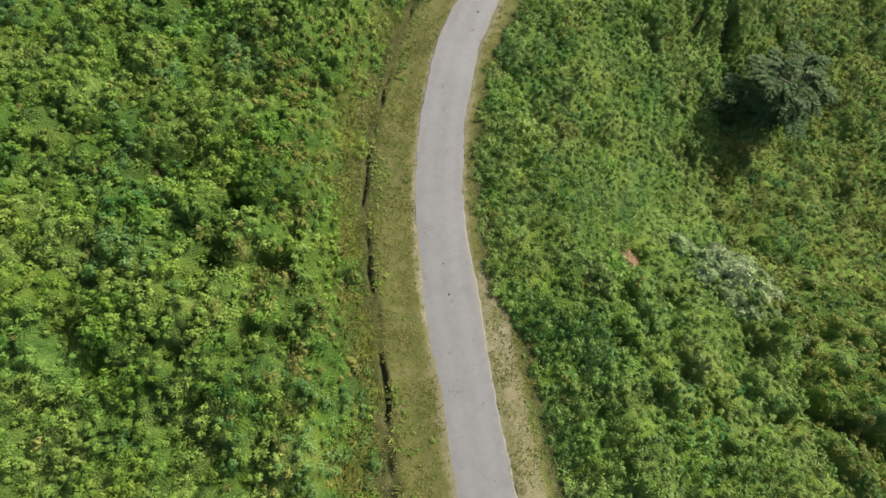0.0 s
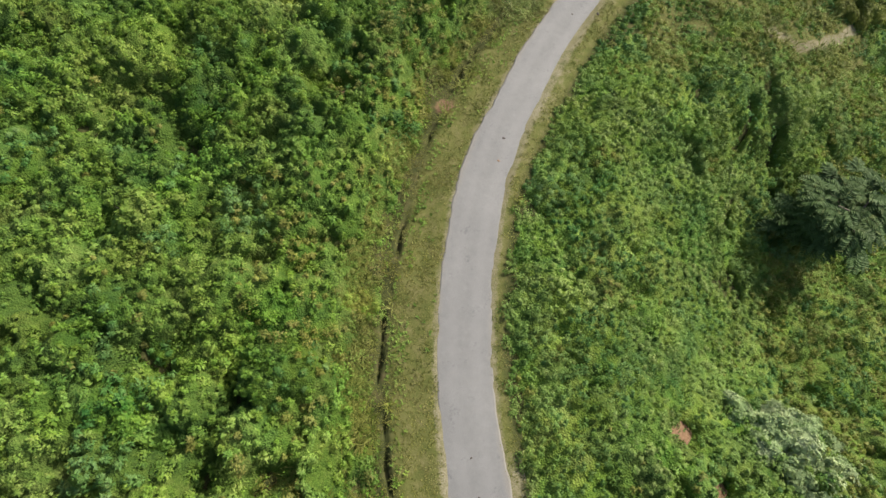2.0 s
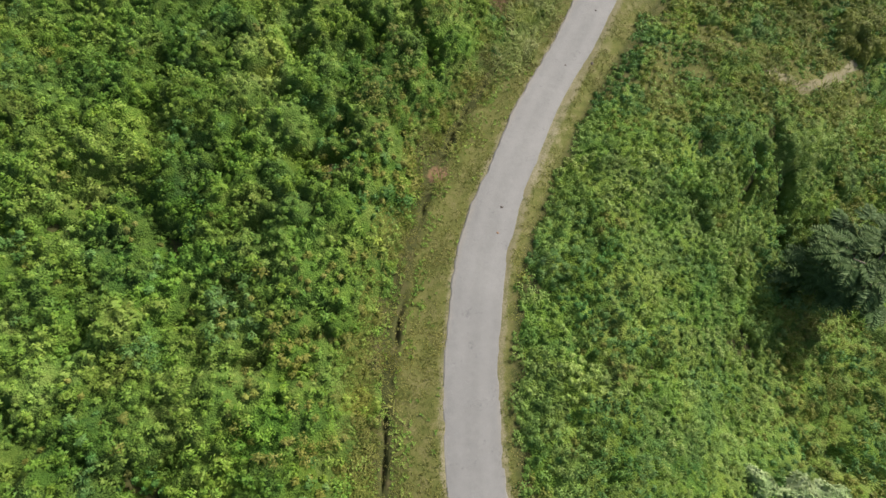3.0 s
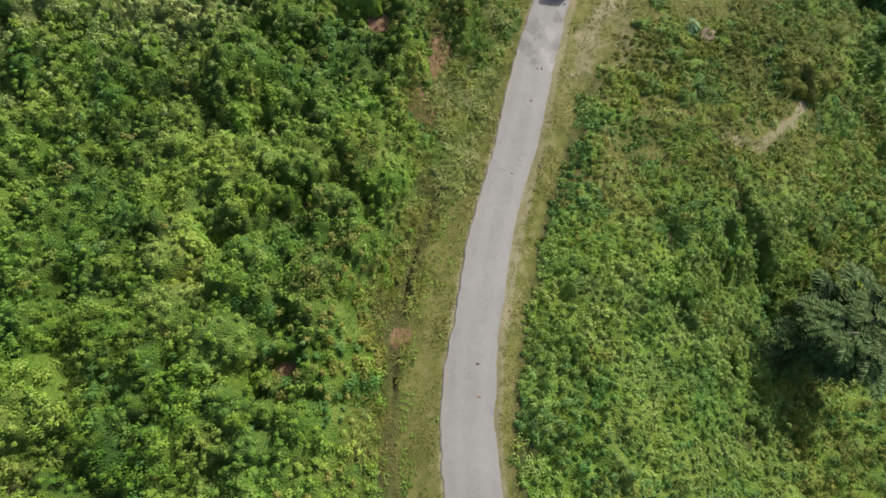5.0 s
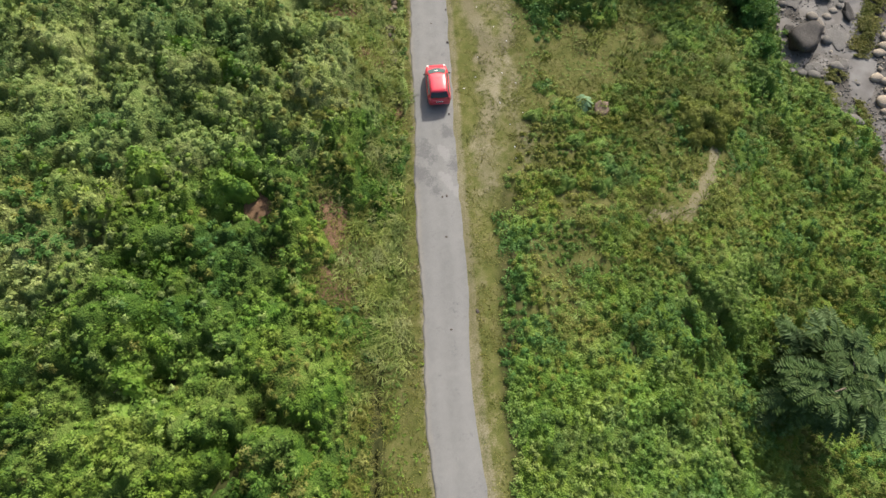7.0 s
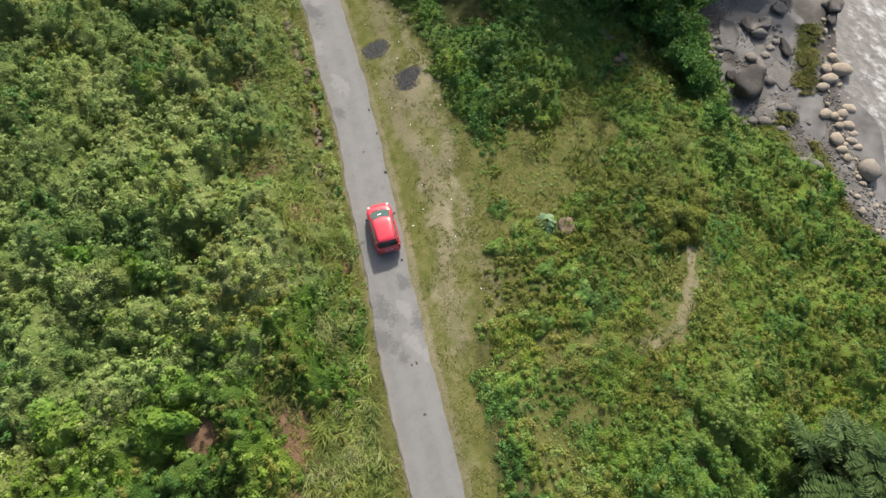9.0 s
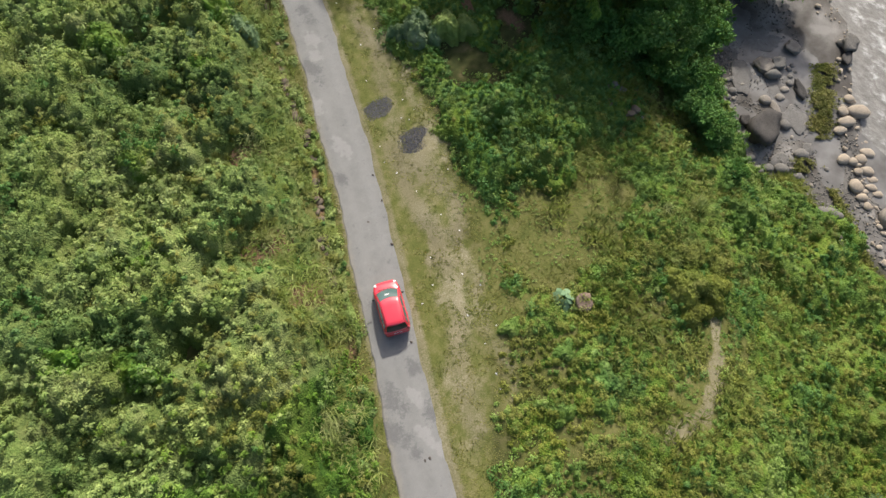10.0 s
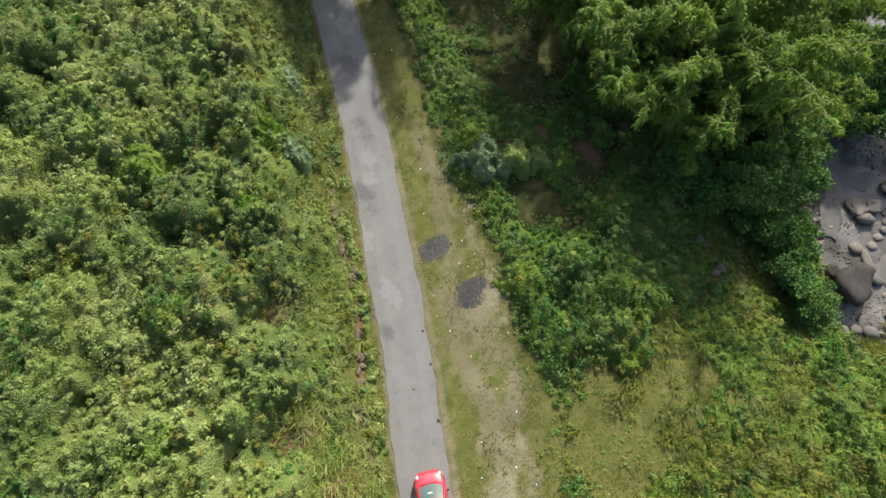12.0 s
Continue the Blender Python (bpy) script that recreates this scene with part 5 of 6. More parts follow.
pale_slab = [slab_mesh("pale_rock", k, STONE_PALE, 0.35) for k in (6, 7)]
grey_rock = [boulder_mesh("grey_rock", k, STONE_GREY, 0.25, level_=2) for k in (3, 4, 5)]
pale_rock = [boulder_mesh("pale_rock", k, STONE_PALE, 0.2, level_=2) for k in (6, 7)]
tan_rock = [boulder_mesh("tan_rock", k, STONE_TAN, 0.24, level_=2) for k in (16, 17)]
# the wide flat slabs, worn level with the silt
bedrock = [slab_mesh("bedrock", k, BEDROCK, 0.3) for k in (8, 9, 13, 14)]
for k, (x, y, sx, sy, t) in enumerate(((59.4, 55.4, 1.0, 2.3, -0.75), (59.3, 49.0, 1.3, 1.8, -0.7), (61.0, 52.3, 1.7, 1.1, 0.1), (54.7, 47.5, 1.3, 0.8, -0.5), (64.6, 56.3, 2.0, 1.3, -0.7),
                                       (59.0, 44.5, 1.3, 0.9, -0.6), (52.0, 41.7, 0.9, 1.2, -0.4), (57.6, 46.4, 0.9, 0.7, 0.4))):
    settle("rock_slab", bedrock[k % 4], "wide worn slab of grey-brown bedrock in the side channel", "rock", x, y, (sx, sy, 0.4), t, "slabs of the river bed", 0.62)
settle("boulder", dark_slab[0], "huge dark wet boulder in the river bed", "rock", 55.9, 50.5, (2.0, 1.6, 1.7), 0.4)
settle("boulder", dark_slab[1], "dark block broken from the huge boulder", "rock", 55.5, 52.2, (0.8, 0.6, 0.6), 1.2)
settle("boulder", dark_slab[1], "long dark boulder lying in the side channel", "rock", 62.3, 50.6, (0.5, 1.2, 0.6), -0.5)
settle("boulder", grey_slab[0], "smooth grey boulder leaning on a darker one", "rock", 63.2, 53.9, (0.85, 0.75, 0.9), 2.2)
settle("boulder", grey_rock[1], "long smooth grey boulder in front of a pale one", "rock", 61.7, 53.5, (0.95, 0.55, 0.6), -0.75)
settle("boulder", pale_slab[1], "pale crescent-shaped boulder beside a grey one", "rock", 62.0, 54.7, (1.0, 0.9, 0.9), 0.9)
settle("boulder", grey_slab[1], "wide grey boulder at the water's edge", "rock", 70.0, 50.5, (1.2, 1.0, 1.1), 0.2)
settle("boulder", dark_slab[0], "dark flat boulder at the river's edge", "rock", 68.6, 49.6, (0.95, 0.55, 0.5), 0.4)
settle("boulder", pale_slab[0], "pale wedge-shaped boulder in the side channel", "rock", 66.0, 54.1, (1.0, 0.75, 0.8), 1.2)
settle("boulder", pale_rock[1], "large tan boulder at the water's edge", "rock", 56.7, 37.2, (1.15, 1.05, 1.0), 1.1)


def strew(places, kinds, label):
    """Stones of the river bed, each at its place: x, y and half its width and depth."""
    for x, y, w, d in places:
        k = int(x * 10 + y * 7)
        settle("river_stone", kinds[k % len(kinds)], label, "stone", x, y, (w * 1.18, d * 1.18, 0.85 * min(w, d)), -0.75 + 0.3 * math.sin(k), "stones of the river bed", 0.3)


strew(((58.0, 49.3, 0.49, 0.49), (63.7, 52.8, 0.3, 0.3), (64.3, 52.8, 0.28, 0.25), (63.1, 52.2, 0.27, 0.27), (63.9, 52.2, 0.25, 0.25), (62.3, 51.8, 0.3, 0.32), (52.1, 48.3, 0.49, 0.43),
       (53.1, 47.7, 0.45, 0.39), (53.0, 49.5, 0.5, 0.43), (53.8, 46.9, 0.64, 0.47), (56.4, 46.5, 0.65, 0.48), (57.4, 55.1, 0.38, 0.36), (57.0, 55.8, 0.34, 0.32)), grey_rock, "rounded grey boulder between the slabs")
strew(((56.5, 55.0, 0.29, 0.27), (55.5, 54.1, 0.27, 0.27), (49.6, 44.9, 0.54, 0.56), (53.3, 41.3, 1.15, 0.52), (52.6, 44.9, 0.46, 0.42), (53.2, 43.7, 0.59, 0.42), (54.2, 45.3, 0.47, 0.36),
       (51.2, 43.7, 0.46, 0.31), (52.8, 40.7, 0.31, 0.21)), grey_rock, "rounded grey boulder in the side channel")
strew(((58.9, 52.3, 0.52, 0.49), (60.3, 51.5, 0.43, 0.4), (61.4, 51.7, 0.43, 0.34), (58.8, 51.0, 0.38, 1.0), (58.2, 57.3, 0.36, 0.32), (55.7, 55.5, 0.4, 0.34), (54.8, 54.8, 0.38, 0.29),
       (56.8, 54.5, 0.2, 0.2), (58.1, 56.2, 0.23, 0.2), (64.9, 50.7, 0.3, 0.21), (59.6, 48.0, 0.2, 0.27)), pale_rock, "pale rounded boulder between the slabs")
strew(((50.1, 39.1, 0.41, 0.35), (51.8, 39.5, 0.31, 0.29), (51.3, 39.1, 0.41, 0.33), (48.7, 38.6, 0.44, 0.44), (49.1, 37.8, 0.38, 0.32), (49.1, 36.9, 0.44, 0.44), (49.6, 38.2, 0.36, 0.34),
       (46.5, 36.9, 0.3, 0.32), (47.2, 39.9, 0.24, 0.28), (51.2, 40.7, 0.27, 0.27)), pale_rock, "pale rounded boulder in the side channel")
strew(((62.5, 45.5, 0.75, 0.51), (61.4, 45.4, 0.57, 0.4), (64.4, 45.3, 0.95, 0.67), (63.1, 46.4, 0.4, 0.49), (64.8, 46.8, 0.43, 0.4), (64.8, 44.3, 0.38, 0.47), (59.1, 43.4, 0.56, 0.48),
       (59.4, 42.7, 0.39, 0.39), (60.2, 42.3, 0.48, 0.5), (61.4, 42.2, 0.61, 0.48), (62.3, 41.8, 0.48, 0.44), (59.7, 41.2, 0.56, 0.43), (58.9, 41.8, 0.36, 0.32), (62.3, 43.0, 0.28, 0.26)), tan_rock, "tan boulder on the river's edge")
strew(((61.3, 41.4, 0.37, 0.32), (57.4, 41.1, 0.53, 0.64), (56.8, 40.1, 0.49, 0.36), (56.3, 39.3, 0.34, 0.4), (58.5, 40.0, 0.49, 0.32), (58.4, 39.2, 0.42, 0.32), (59.5, 39.2, 0.38, 0.36),
       (58.5, 38.2, 0.32, 0.3), (55.2, 36.8, 0.31, 0.21), (59.4, 40.3, 0.43, 0.32), (59.4, 38.4, 0.36, 0.28), (57.6, 40.2, 0.28, 0.23)), tan_rock, "tan boulder on the river's edge")
for k in range(300):
    y = 28 + 32 * rs.rand()
    shore = float(centre(y)) + float(np.interp(y, SHORE_Y, SHORE)) / float(cos_heading(y))
    lane = rs.rand()
    if lane < 0.4:
        reach = 0.2 + 2.6 * rs.rand() ** 1.6
    elif lane < 0.5:
        reach = 2.5 + 6 * rs.rand()
    else:
        reach = float(np.interp(y, RIVER_Y, RIVER_X)) - shore + 0.6 - 3.0 * rs.rand() ** 1.3
    x = shore + reach
    s = 0.09 + 0.2 * rs.rand() ** 3
    me = (tan_rock if lane > 0.5 else pale_rock if rs.rand() < 0.4 else grey_rock)[k % 2]
    settle("river_stone", me, "rounded grey stone in the river bed" if me in grey_rock else "pale rounded stone in the river bed" if me in pale_rock else "small tan stone on the river's edge", "stone", x, y,
           (s * (1 + 0.6 * rs.rand()), s * (0.8 + 0.4 * rs.rand()), s * 0.8), rs.rand() * 6, "stones of the river bed", 0.35)

# plants on the shingle bars between the channels
def bar_strip(xs, ys, half, n):
    """Places scattered along a strip."""
    f, w = rs.rand(n), rs.normal(size=n) * 0.5 * half
    k = np.linspace(0, 1, len(xs))
    x, y = np.interp(f, k, xs) + 0.68 * w, np.interp(f, k, ys) - 0.73 * w
    ok = wave(x, y, 1.1, 4) * 0.6 + wave(x, y, 0.4, 7) * 0.4 > 0.36
    return x[ok], y[ok]


strips = [bar_strip((66.6, 62.8, 59.3), (50.8, 48.3, 46.2), 1.0, 2600), bar_strip((55.6, 54.2, 52.5, 51.6, 50.2, 47.7), (42.5, 40.3, 38.2, 36.4, 34.8, 32.7), 0.6, 1900), bar_strip((56.2, 55.0), (46.0, 45.3), 0.9, 500)]
bx, by = (np.concatenate([p[k] for p in strips]) for k in (0, 1))
up = np.tile(np.array((0, 0, 1.0)), (len(bx), 1)) + rs.normal(size=(len(bx), 3)) * 0.35
bar = leaf_mesh("bar_plants", rosettes(np.stack([bx, by, land(bx, by) + 0.1 + 0.3 * rs.rand(len(bx)) * wave(bx, by, 1.2, 6)], 1), unit(up), 9, np.full(len(bx), 0.13)), LEAF_GRASS)
tagged(bar, "low yellow-green plants along the shingle bars", "plants", kind="stuff")
bx, by = bar_strip((53.0, 51.6, 50.4, 48.6, 47.0), (46.6, 44.4, 42.8, 40.0, 37.6), 1.7, 900)
tagged(blades(bx, by, land(bx, by) - 0.02, 16, 0.5 + 0.5 * wave(bx, by, 2, 5), 0.06, 1.1, LEAF_BRUSH, "brush_grass"), "olive brush and tall grass at the edge of the river stones", "grass", kind="stuff")

# shingle too small to count
n = 7000
sy = 24 + 40 * rs.rand(n)
sx = centre(sy) + np.interp(sy, SHORE_Y, SHORE) / cos_heading(sy) + 13 * rs.rand(n) ** 1.3
sz = land(sx, sy)
r = 0.05 + 0.11 * rs.rand(n) ** 2
octa = np.array(((1, 0, 0), (0, 1, 0), (-1, 0, 0), (0, -1, 0), (0, 0, 0.8), (0, 0, -0.8)), float)
turn = rs.rand(n) * 6.28
ov = octa[None] * r[:, None, None] * (0.7 + 0.6 * rs.rand(n, 6, 1))
rx = ov[..., 0] * np.cos(turn)[:, None] - ov[..., 1] * np.sin(turn)[:, None]
ry2 = ov[..., 0] * np.sin(turn)[:, None] + ov[..., 1] * np.cos(turn)[:, None]
sv = np.stack([rx + sx[:, None], ry2 + sy[:, None], ov[..., 2] + sz[:, None]], -1)
tri = np.array(((0, 1, 4), (1, 2, 4), (2, 3, 4), (3, 0, 4), (1, 0, 5), (2, 1, 5), (3, 2, 5), (0, 3, 5)))
shingle = mesh_of("shingle", sv.reshape(-1, 3), (np.arange(n)[:, None, None] * 6 + tri[None]).reshape(-1, 3), STONE_GREY, True)
tagged(shingle, "grey shingle strewn over the river bed", "gravel", kind="stuff")

# the rock in the meadow
settle("rock", slab_mesh("rock", 21, MEADOW_STONE, 0.8), "angular brown rock lying in the meadow", "rock", 27.6, 51.4, (0.78, 0.58, 0.52), 0.9, bury=0.25)

# old stones of the broken wall along the foot of the bank
brown = [boulder_mesh("bank_stone", k, STONE_BROWN, 0.3, 0.6, 2) for k in (10, 11, 12)]
for k in range(60):
    y = 56 + 38 * rs.rand()
    if rs.rand() < 0.35:
        y = 64 + 12 * rs.rand()
    s = 0.14 + 0.2 * rs.rand() ** 2
    x = float(centre(y)) - (3.05 + 0.25 * math.sin(y * 0.5) + 0.16 * rs.normal()) / float(cos_heading(y))
    settle("bank_stone", brown[k % 3], "brown earthy stone from a broken retaining wall", "stone", x, y, (s * 1.3, s, s), rs.rand() * 6, "stones along the bank", 0.3)
for k in range(26):
    x, y = 42.6 + 1.3 * rs.normal(), 60.0 + 1.2 * rs.normal()
    s = 0.12 + 0.3 * rs.rand() ** 2
    settle("rubble_stone", (brown + grey_rock)[k % 6], "grey-brown rubble stone showing through the slope", "stone", x, y, (s * 1.2, s * 0.9, s * 0.8), rs.rand() * 6, "rubble on the slope", 0.1)


def heap(x, y, rx, ry, high, seed):
    """A low heap of loose black chippings."""
    q = np.random.RandomState(seed)
    n = 3000
    a, f = q.rand(n) * 6.28, np.sqrt(q.rand(n))
    px, py = x + rx * f * np.cos(a), y + ry * f * np.sin(a)
    keep = f + 0.9 * (wave(px, py, 0.8, 3) - 0.5) + 0.3 * q.normal(size=n) * 0.5 < 0.78
    a, f, px, py = a[keep], f[keep], px[keep], py[keep]
    n = len(f)
    pz = land(px, py) + high * (1 - f ** 2) * (0.6 + 0.4 * q.rand(n))
    s = 0.018 + 0.026 * q.rand(n)
    v = octa[None] * s[:, None, None] * (0.6 + 0.8 * q.rand(n, 6, 1)) + np.stack([px, py, pz], 1)[:, None]
    ob = mesh_of("chippings_heap", v.reshape(-1, 3), (np.arange(n)[:, None, None] * 6 + tri[None]).reshape(-1, 3), TAR)
    return tagged(ob, "low heap of black tarred chippings on the verge", "gravel", "heaps on the verge", "stuff")


heap(27.9, 68.3, 1.35, 1.1, 0.06, 1)
heap(27.8, 72.4, 1.4, 1.0, 0.03, 2)

# clods and droppings on the road
clod = boulder_mesh("clod", 15, CLOD, 0.4, 0.5, 2)
rust = boulder_mesh("clod", 16, RUST, 0.4, 0.4, 2)
for x, y, s, me in ((1.0, 7.4, 0.13, clod), (2.9, 30.5, 0.15, clod), (8.8, 42.9, 0.12, clod), (12.0, 48.6, 0.13, clod), (13.7, 51.3, 0.14, clod), (13.4, 51.4, 0.12, clod), (10.9, 43.0, 0.2, clod),
                    (2.5, 28.6, 0.13, rust), (21.1, 65.6, 0.12, clod), (21.2, 63.2, 0.15, clod), (22.9, 66.2, 0.12, clod), (17.6, 57.2, 0.12, clod),
                    (0.6, 9.4, 0.1, clod), (23.8, 68.2, 0.12, clod), (20.9, 67.4, 0.12, clod)):
    ob = tagged(new("clod", me), "dark clod of dried mud lying on the asphalt" if me is clod else "rusty clod lying on the asphalt", "debris", "clods on the road")
    ob.matrix_basis = Matrix.LocRotScale((x, y, float(level(np.array(y))) + 0.022), Euler((0, 0, x)), (s * 0.75, s * 0.55, s * 0.3))

# pale scraps on the verge
SCRAP = plain("weathered_scrap", (0.72, 0.72, 0.69), 0.6)
scrap_bm = bmesh.new()
bmesh.ops.create_grid(scrap_bm, x_segments=3, y_segments=2, size=0.5)
for v in scrap_bm.verts:
    v.co.z = 0.18 * noise.noise(v.co * 3.1) + 0.12
bmesh.ops.solidify(scrap_bm, geom=scrap_bm.faces[:], thickness=0.05)
scrap_me = bpy.data.meshes.new("scrap")
scrap_bm.to_mesh(scrap_me)
scrap_bm.free()
scrap_me.materials.append(SCRAP)
for k in range(46):
    y = 50 + 42 * rs.rand()
    x = float(centre(y)) + (2.0 + 4.6 * rs.rand()) / float(cos_heading(y))
    if k % 9 == 0:
        x = float(centre(y)) - (2.2 + 1.2 * rs.rand()) / float(cos_heading(y))
    s = 0.045 + 0.055 * rs.rand()
    ob = tagged(new("scrap", scrap_me), "small white scrap lying in the verge grass", "litter", "scraps on the verge")
    ob.matrix_basis = Matrix.LocRotScale((x, y, float(land(np.array(x), np.array(y))) + 0.03), Euler((0.2, 0.1, x * 9)), (s * 1.4, s * 0.7, s))
# ---- the red hatchback ----
PAINT = plain("red_car_paint", (0.62, 0.034, 0.058), 0.3, 0.0, 1.0, 0.04, 1.5)
GLASS_DARK = plain("tinted_glass", (0.075, 0.12, 0.115), 0.06, 0.0, 0.0, 0.1)
GLASS_REAR = plain("dark_tinted_glass", (0.018, 0.022, 0.024), 0.12)
BLACK = plain("black_plastic", (0.02, 0.02, 0.021), 0.6)
TYRE = plain("tyre_rubber", (0.018, 0.018, 0.018), 0.85)
ALLOY = plain("wheel_alloy", (0.5, 0.5, 0.5), 0.35, 0.9)
LAMP = plain("clear_lamp", (0.75, 0.76, 0.76), 0.12)
TAIL = plain("red_lamp", (0.6, 0.10, 0.11), 0.15)
PLATE = plain("white_plate", (0.78, 0.78, 0.76), 0.5)


def mesh_from(name, verts, faces, material_, smooth=True):
    me = bpy.data.meshes.new(name)
    me.from_pydata([tuple(v) for v in verts], [], faces)
    bm = bmesh.new()
    bm.from_mesh(me)
    bmesh.ops.recalc_face_normals(bm, faces=bm.faces[:])
    bm.to_mesh(me)
    bm.free()
    for f in me.polygons:
        f.use_smooth = smooth
    me.materials.append(material_)
    return me


def loft(name, sections, material_):
    """A closed shell through rings of equally many points."""
    n = len(sections[0])
    verts = [p for s in sections for p in s]
    faces = [(k * n + i, k * n + (i + 1) % n, (k + 1) * n + (i + 1) % n, (k + 1) * n + i) for k in range(len(sections) - 1) for i in range(n)]
    faces += [tuple(range(n))[::-1], tuple((len(sections) - 1) * n + i for i in range(n))]
    return mesh_from(name, verts, faces, material_)


def patch(name, a, b, c, d, material_, bulge=0.0, lift=0.01, steps=6, thick=0.012):
    """A curved panel between four corners, with thickness."""
    a, b, c, d = (Vector(p) for p in (a, b, c, d))
    nrm = (b - a).cross(d - a).normalized()
    verts, faces = [], []
    for back in (0, 1):
        for i in range(steps + 1):
            for j in range(steps + 1):
                u, v = i / steps, j / steps
                p = a.lerp(b, u).lerp(d.lerp(c, u), v)
                verts.append(p + nrm * (lift - back * thick + bulge * (1 - (2 * u - 1) ** 2)))
    m = steps + 1
    for back in (0, 1):
        o = back * m * m
        for i in range(steps):
            for j in range(steps):
                q = (o + i * m + j, o + (i + 1) * m + j, o + (i + 1) * m + j + 1, o + i * m + j + 1)
                faces.append(q if not back else q[::-1])
    rim = [i * m for i in range(m)] + [(m - 1) * m + j for j in range(1, m)] + [i * m + m - 1 for i in range(m - 2, -1, -1)] + [j for j in range(m - 2, 0, -1)]
    for k in range(len(rim)):
        p, q = rim[k], rim[(k + 1) % len(rim)]
        faces.append((p, q, q + m * m, p + m * m))
    return mesh_from(name, verts, faces, material_)


def rounded_box(name, sx, sy, sz, at, material_, r=0.03):
    bm = bmesh.new()
    bmesh.ops.create_cube(bm, size=1.0)
    for v in bm.verts:
        v.co = Vector((v.co.x * sx, v.co.y * sy, v.co.z * sz)) + Vector(at)
    bmesh.ops.bevel(bm, geom=bm.edges[:], offset=r, segments=2, affect="EDGES")
    me = bpy.data.meshes.new(name)
    bm.to_mesh(me)
    bm.free()
    for f in me.polygons:
        f.use_smooth = True
    me.materials.append(material_)
    return me


def wheel_mesh(name, radius, width, hole, material_):
    """A ring with rounded shoulders, its axis across the car."""
    prof = [(hole, -width * 0.42), (radius * 0.93, -width * 0.5), (radius, -width * 0.3), (radius, width * 0.3), (radius * 0.93, width * 0.5), (hole, width * 0.42)]
    n, m = 28, len(prof)
    verts = [(r * math.cos(k * 2 * math.pi / n), w, r * math.sin(k * 2 * math.pi / n)) for k in range(n) for r, w in prof]
    faces = [(k * m + i, k * m + (i + 1) % m, ((k + 1) % n) * m + (i + 1) % m, ((k + 1) % n) * m + i) for k in range(n) for i in range(m)]
    return mesh_from(name, verts, faces, material_)


def rim_mesh():
    verts, faces = [], []
    for s in range(8):
        a = s * math.pi / 4
        for da, r in ((-0.16, 0.05), (0.16, 0.05), (0.1, 0.2), (-0.1, 0.2)):
            for w in (-0.03, 0.05):
                verts.append((r * math.cos(a + da), w, r * math.sin(a + da)))
        o = s * 8
        faces += [(o, o + 2, o + 4, o + 6), (o + 1, o + 7, o + 5, o + 3), (o, o + 1, o + 3, o + 2), (o + 2, o + 3, o + 5, o + 4), (o + 4, o + 5, o + 7, o + 6), (o + 6, o + 7, o + 1, o)]
    return mesh_from("rim", verts, faces, ALLOY, False)


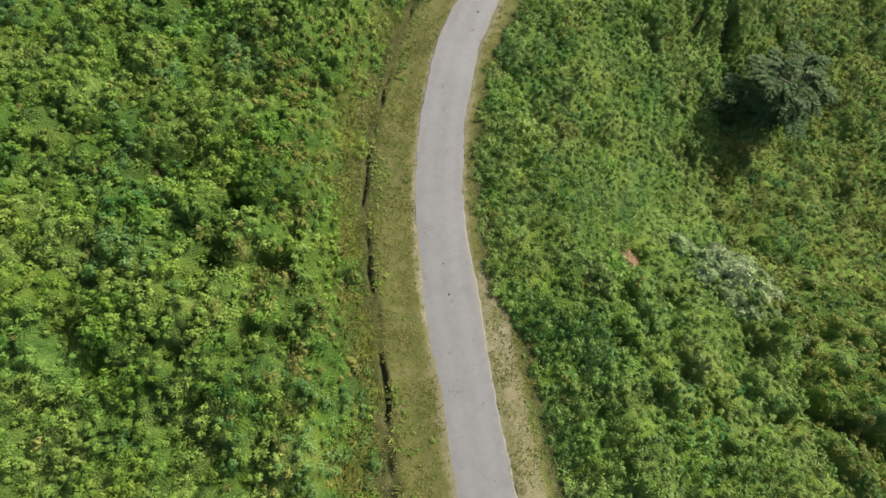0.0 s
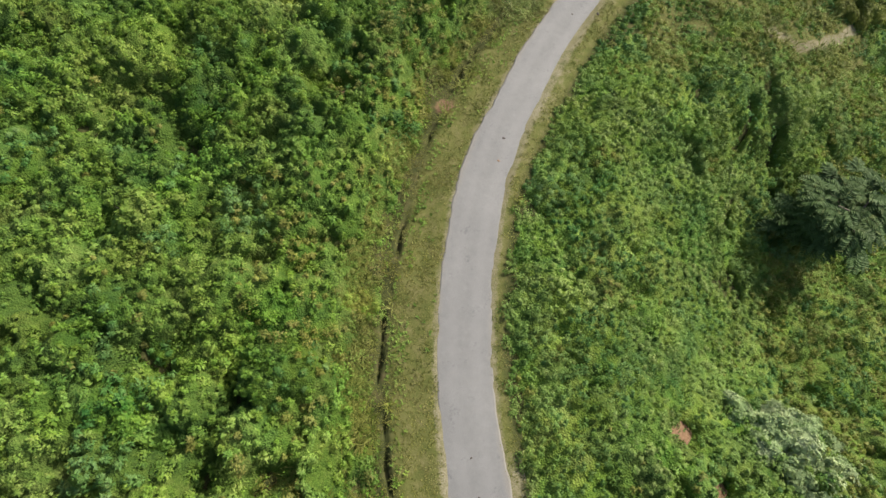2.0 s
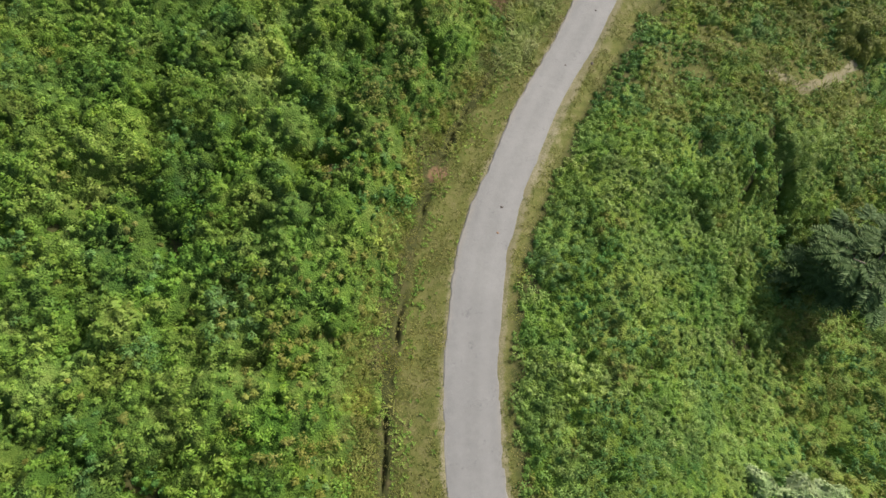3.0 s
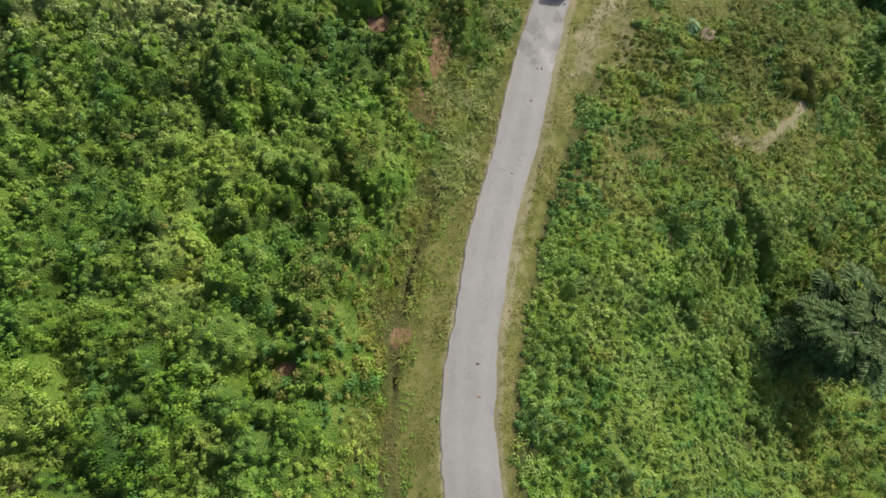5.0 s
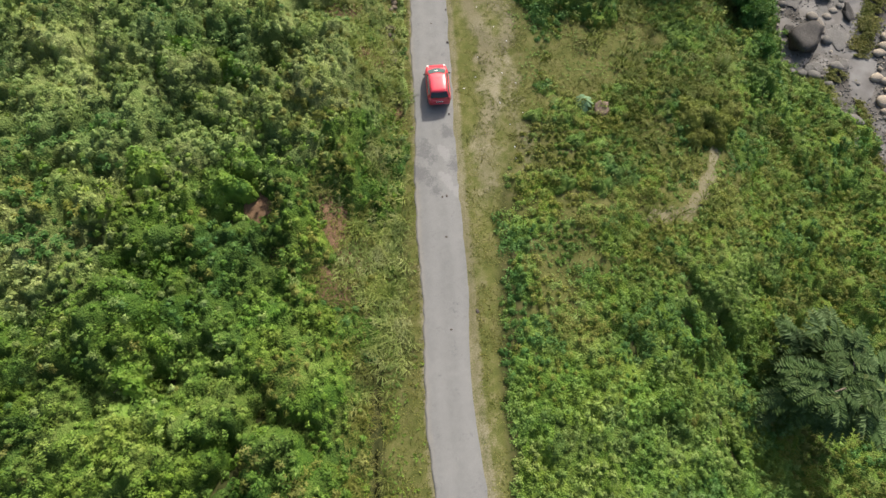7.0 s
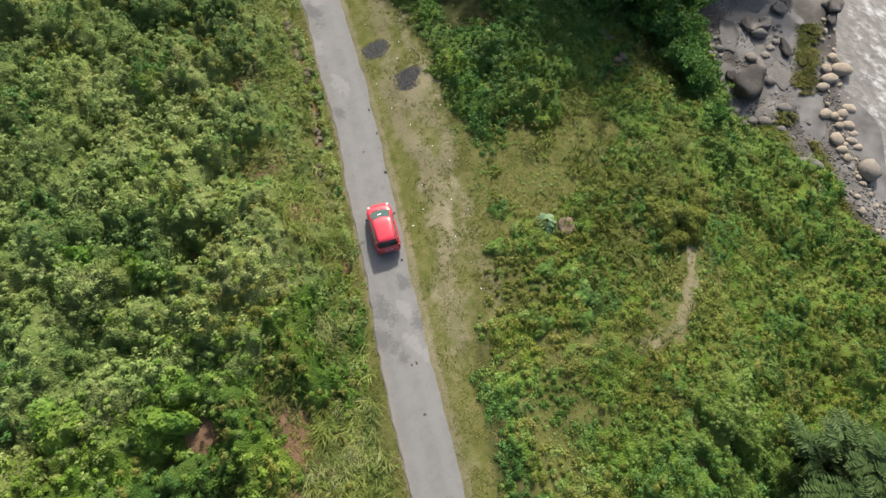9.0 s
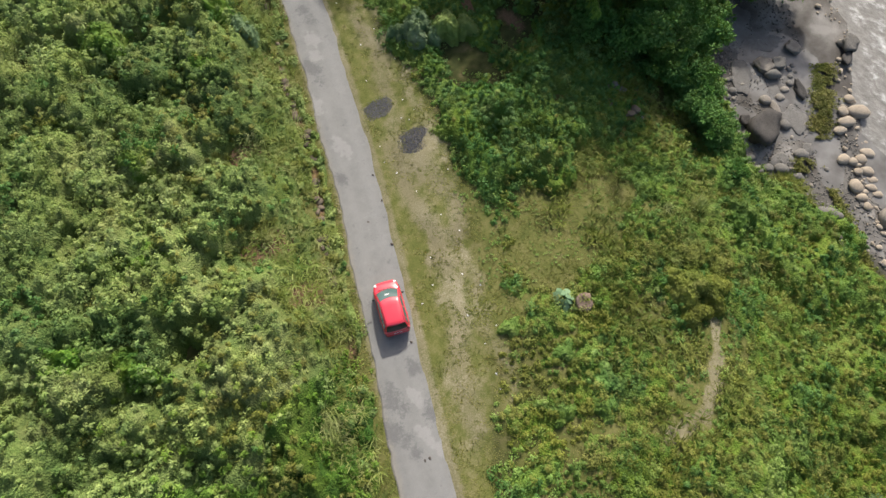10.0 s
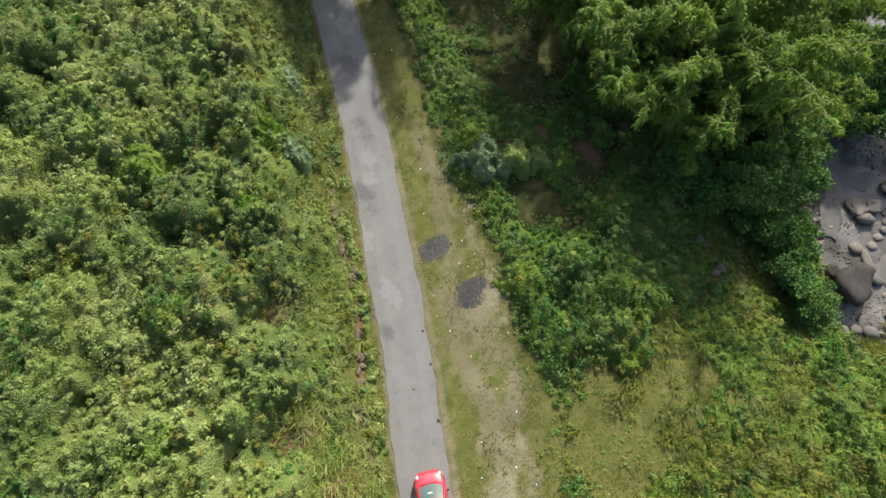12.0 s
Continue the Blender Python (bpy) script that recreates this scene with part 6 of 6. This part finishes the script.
def hatchback():
    root = thing("car", "small red five-door hatchback standing on the narrow road", "car")
    # lower body: x forwards, y to its left
    stations = ((-1.80, 0.62, 0.42, 0.72), (-1.76, 0.72, 0.30, 0.84), (-1.60, 0.78, 0.24, 0.93), (-1.2, 0.81, 0.20, 0.95), (-0.4, 0.82, 0.19, 0.94), (0.4, 0.82, 0.19, 0.95),
                (0.85, 0.81, 0.20, 0.97), (1.15, 0.79, 0.21, 0.91), (1.45, 0.75, 0.23, 0.83), (1.66, 0.68, 0.26, 0.73), (1.77, 0.58, 0.31, 0.63), (1.81, 0.46, 0.38, 0.54))
    rings = []
    for x, w, lo, hi in stations:
        half = ((0.0, lo), (w * 0.82, lo), (w * 0.97, lo + 0.10), (w, lo + 0.45 * (hi - lo)), (w * 0.985, hi - 0.14), (w * 0.93, hi - 0.04), (w * 0.78, hi), (w * 0.4, hi + 0.022), (0.0, hi + 0.03))
        rings.append([(x, y, z) for y, z in half] + [(x, -y, z) for y, z in half[-2:0:-1]])
    body = part("body", loft("body", rings, PAINT), root)
    # cabin: rings from the waist up to the roof
    def ring(z, back, front, w_back, w_front, nose):
        pts = []
        for k in range(11):
            v = -1 + 2 * k / 10
            pts.append((front + nose * (1 - v * v), v * w_front, z))
        pts += [(front * 0.5 + back * 0.5, max(w_front, w_back) * 1.015, z)]
        for k in range(11):
            v = 1 - 2 * k / 10
            pts.append((back - 0.07 * (1 - v * v), v * w_back, z))
        pts += [(front * 0.5 + back * 0.5, -max(w_front, w_back) * 1.015, z)]
        return pts
    levels = [ring(0.90, -1.70, 1.00, 0.735, 0.72, 0.22), ring(1.05, -1.655, 0.80, 0.70, 0.695, 0.22), ring(1.25, -1.535, 0.48, 0.64, 0.645, 0.19), ring(1.40, -1.42, 0.22, 0.585, 0.59, 0.15),
              ring(1.455, -1.35, 0.10, 0.54, 0.545, 0.13), ring(1.485, -1.25, -0.04, 0.45, 0.45, 0.11), ring(1.50, -1.15, -0.25, 0.28, 0.28, 0.07)]
    cabin = part("cabin", loft("cabin", levels, PAINT), root)

    def front_edge(z, v):
        zs = (0.90, 1.05, 1.25, 1.40)
        f, w, n = np.interp(z, zs, (1.00, 0.80, 0.48, 0.22)), np.interp(z, zs, (0.72, 0.695, 0.645, 0.59)), np.interp(z, zs, (0.22, 0.22, 0.19, 0.15))
        return Vector((f + n * (1 - v * v), v * w, z))

    def back_edge(z, v):
        zs = (0.90, 1.05, 1.25, 1.40)
        f, w = np.interp(z, zs, (-1.70, -1.655, -1.535, -1.42)), np.interp(z, zs, (0.735, 0.70, 0.64, 0.585))
        return Vector((f - 0.07 * (1 - v * v), v * w, z))

    def screen(name, edge, z0, z1, v0, out, label, glass):
        verts, faces, m = [], [], 11
        for i in range(5):
            for k in range(m):
                verts.append(edge(z0 + (z1 - z0) * i / 4, v0 * (-1 + 2 * k / (m - 1))) + Vector(out))
        for i in range(4):
            for k in range(m - 1):
                faces.append((i * m + k, i * m + k + 1, (i + 1) * m + k + 1, (i + 1) * m + k))
        return part(name, mesh_from(name, verts, faces, glass), root, label)

    screen("windscreen", front_edge, 0.985, 1.40, 0.9, (0.012, 0, 0.012), "greenish tinted windscreen", GLASS_DARK)
    screen("rear_window", back_edge, 1.02, 1.39, 0.9, (-0.012, 0, 0.006), "dark tinted rear window", GLASS_REAR)
    for s in (1, -1):
        side = lambda x, z: (x, s * (np.interp(z, (0.9, 1.05, 1.25, 1.40), (0.75, 0.715, 0.662, 0.605)) + 0.012), z)
        quads = (((0.66, 1.00), (-0.35, 1.00), (-0.35, 1.36), (0.20, 1.36)), ((-0.42, 1.00), (-1.12, 1.00), (-1.06, 1.36), (-0.42, 1.36)), ((-1.19, 1.02), (-1.50, 1.06), (-1.40, 1.34), (-1.13, 1.36)))
        for q in quads:
            pts = [Vector(side(*p)) for p in (q if s > 0 else q[::-1])]
            part("side_window", mesh_from("side_window", pts + [p - Vector((0, s * 0.015, 0)) for p in pts],
                 [(0, 1, 2, 3), (7, 6, 5, 4), (0, 4, 5, 1), (1, 5, 6, 2), (2, 6, 7, 3), (3, 7, 4, 0)], GLASS_DARK, False), root)
        part("mirror", rounded_box("mirror", 0.11, 0.17, 0.12, (0.62, s * 0.88, 0.98), BLACK, 0.035), root, "black door mirror")
        for x in (0.05, -0.78):
            part("door_handle", rounded_box("door_handle", 0.17, 0.03, 0.03, (x, s * 0.82, 0.80), PAINT, 0.01), root)
        part("headlight", rounded_box("headlight", 0.34, 0.2, 0.15, (1.50, s * 0.575, 0.735), LAMP, 0.055), root, "clear glass headlight")
        part("tail_light", rounded_box("tail_light", 0.14, 0.17, 0.36, (-1.71, s * 0.66, 0.90), TAIL, 0.035), root, "red tail light")
        part("wiper", rounded_box("wiper", 0.03, 0.42, 0.02, (1.16, s * 0.27, 0.985), BLACK, 0.006), root)
        part("seam", rounded_box("seam", 1.30, 0.016, 0.012, (-0.72, s * 0.515, 1.478), BLACK, 0.004), root, "black roof gutter strip")
        for x in (1.13, -1.13):
            w = part("wheel", wheel_mesh("tyre", 0.29, 0.18, 0.19, TYRE), root)
            w.location = (x, s * 0.72, 0.29)
            part("rim", rim_mesh(), w, "silver alloy rim").rotation_euler = (0, 0, 0 if s > 0 else math.pi)
    part("grille", rounded_box("grille", 0.05, 0.75, 0.10, (1.795, 0, 0.47), BLACK, 0.02), root)
    part("rear_bumper", rounded_box("rear_bumper", 0.16, 1.42, 0.22, (-1.78, 0, 0.48), PAINT, 0.06), root)
    part("front_bumper", rounded_box("front_bumper", 0.14, 1.12, 0.18, (1.76, 0, 0.38), PAINT, 0.06), root)
    part("number_plate", rounded_box("number_plate", 0.015, 0.48, 0.12, (-1.815, 0, 0.68), PLATE, 0.005), root, "white number plate with blurred dark marks")
    part("plate_marks", rounded_box("plate_marks", 0.008, 0.36, 0.05, (-1.826, 0, 0.68), BLACK, 0.002), root)
    part("spoiler", rounded_box("spoiler", 0.14, 1.08, 0.035, (-1.40, 0, 1.43), PAINT, 0.015), root)
    # White sliver on the windscreen, standing in for its bright reflection.
    part("papers", rounded_box("papers", 0.16, 0.24, 0.012, (0.62, 0.05, 1.27), PLATE, 0.004), root)
    part("aerial", rounded_box("aerial", 0.22, 0.012, 0.012, (-0.25, 0, 1.52), BLACK, 0.004), root)
    return root


car = hatchback()
car_x, car_y = 18.12, 59.72
car_grade = float(level(np.array(car_y + 1)) - level(np.array(car_y - 1))) / 2 * 0.86
car.matrix_basis = pose(car_x, car_y, float(level(np.array(car_y))) + 0.018, 0, -math.degrees(math.atan(car_grade)), math.degrees(math.atan2(3.07, 1.81)) + 4.0) @ Matrix.Diagonal((1.0, 1.1, 1.0, 1.0))
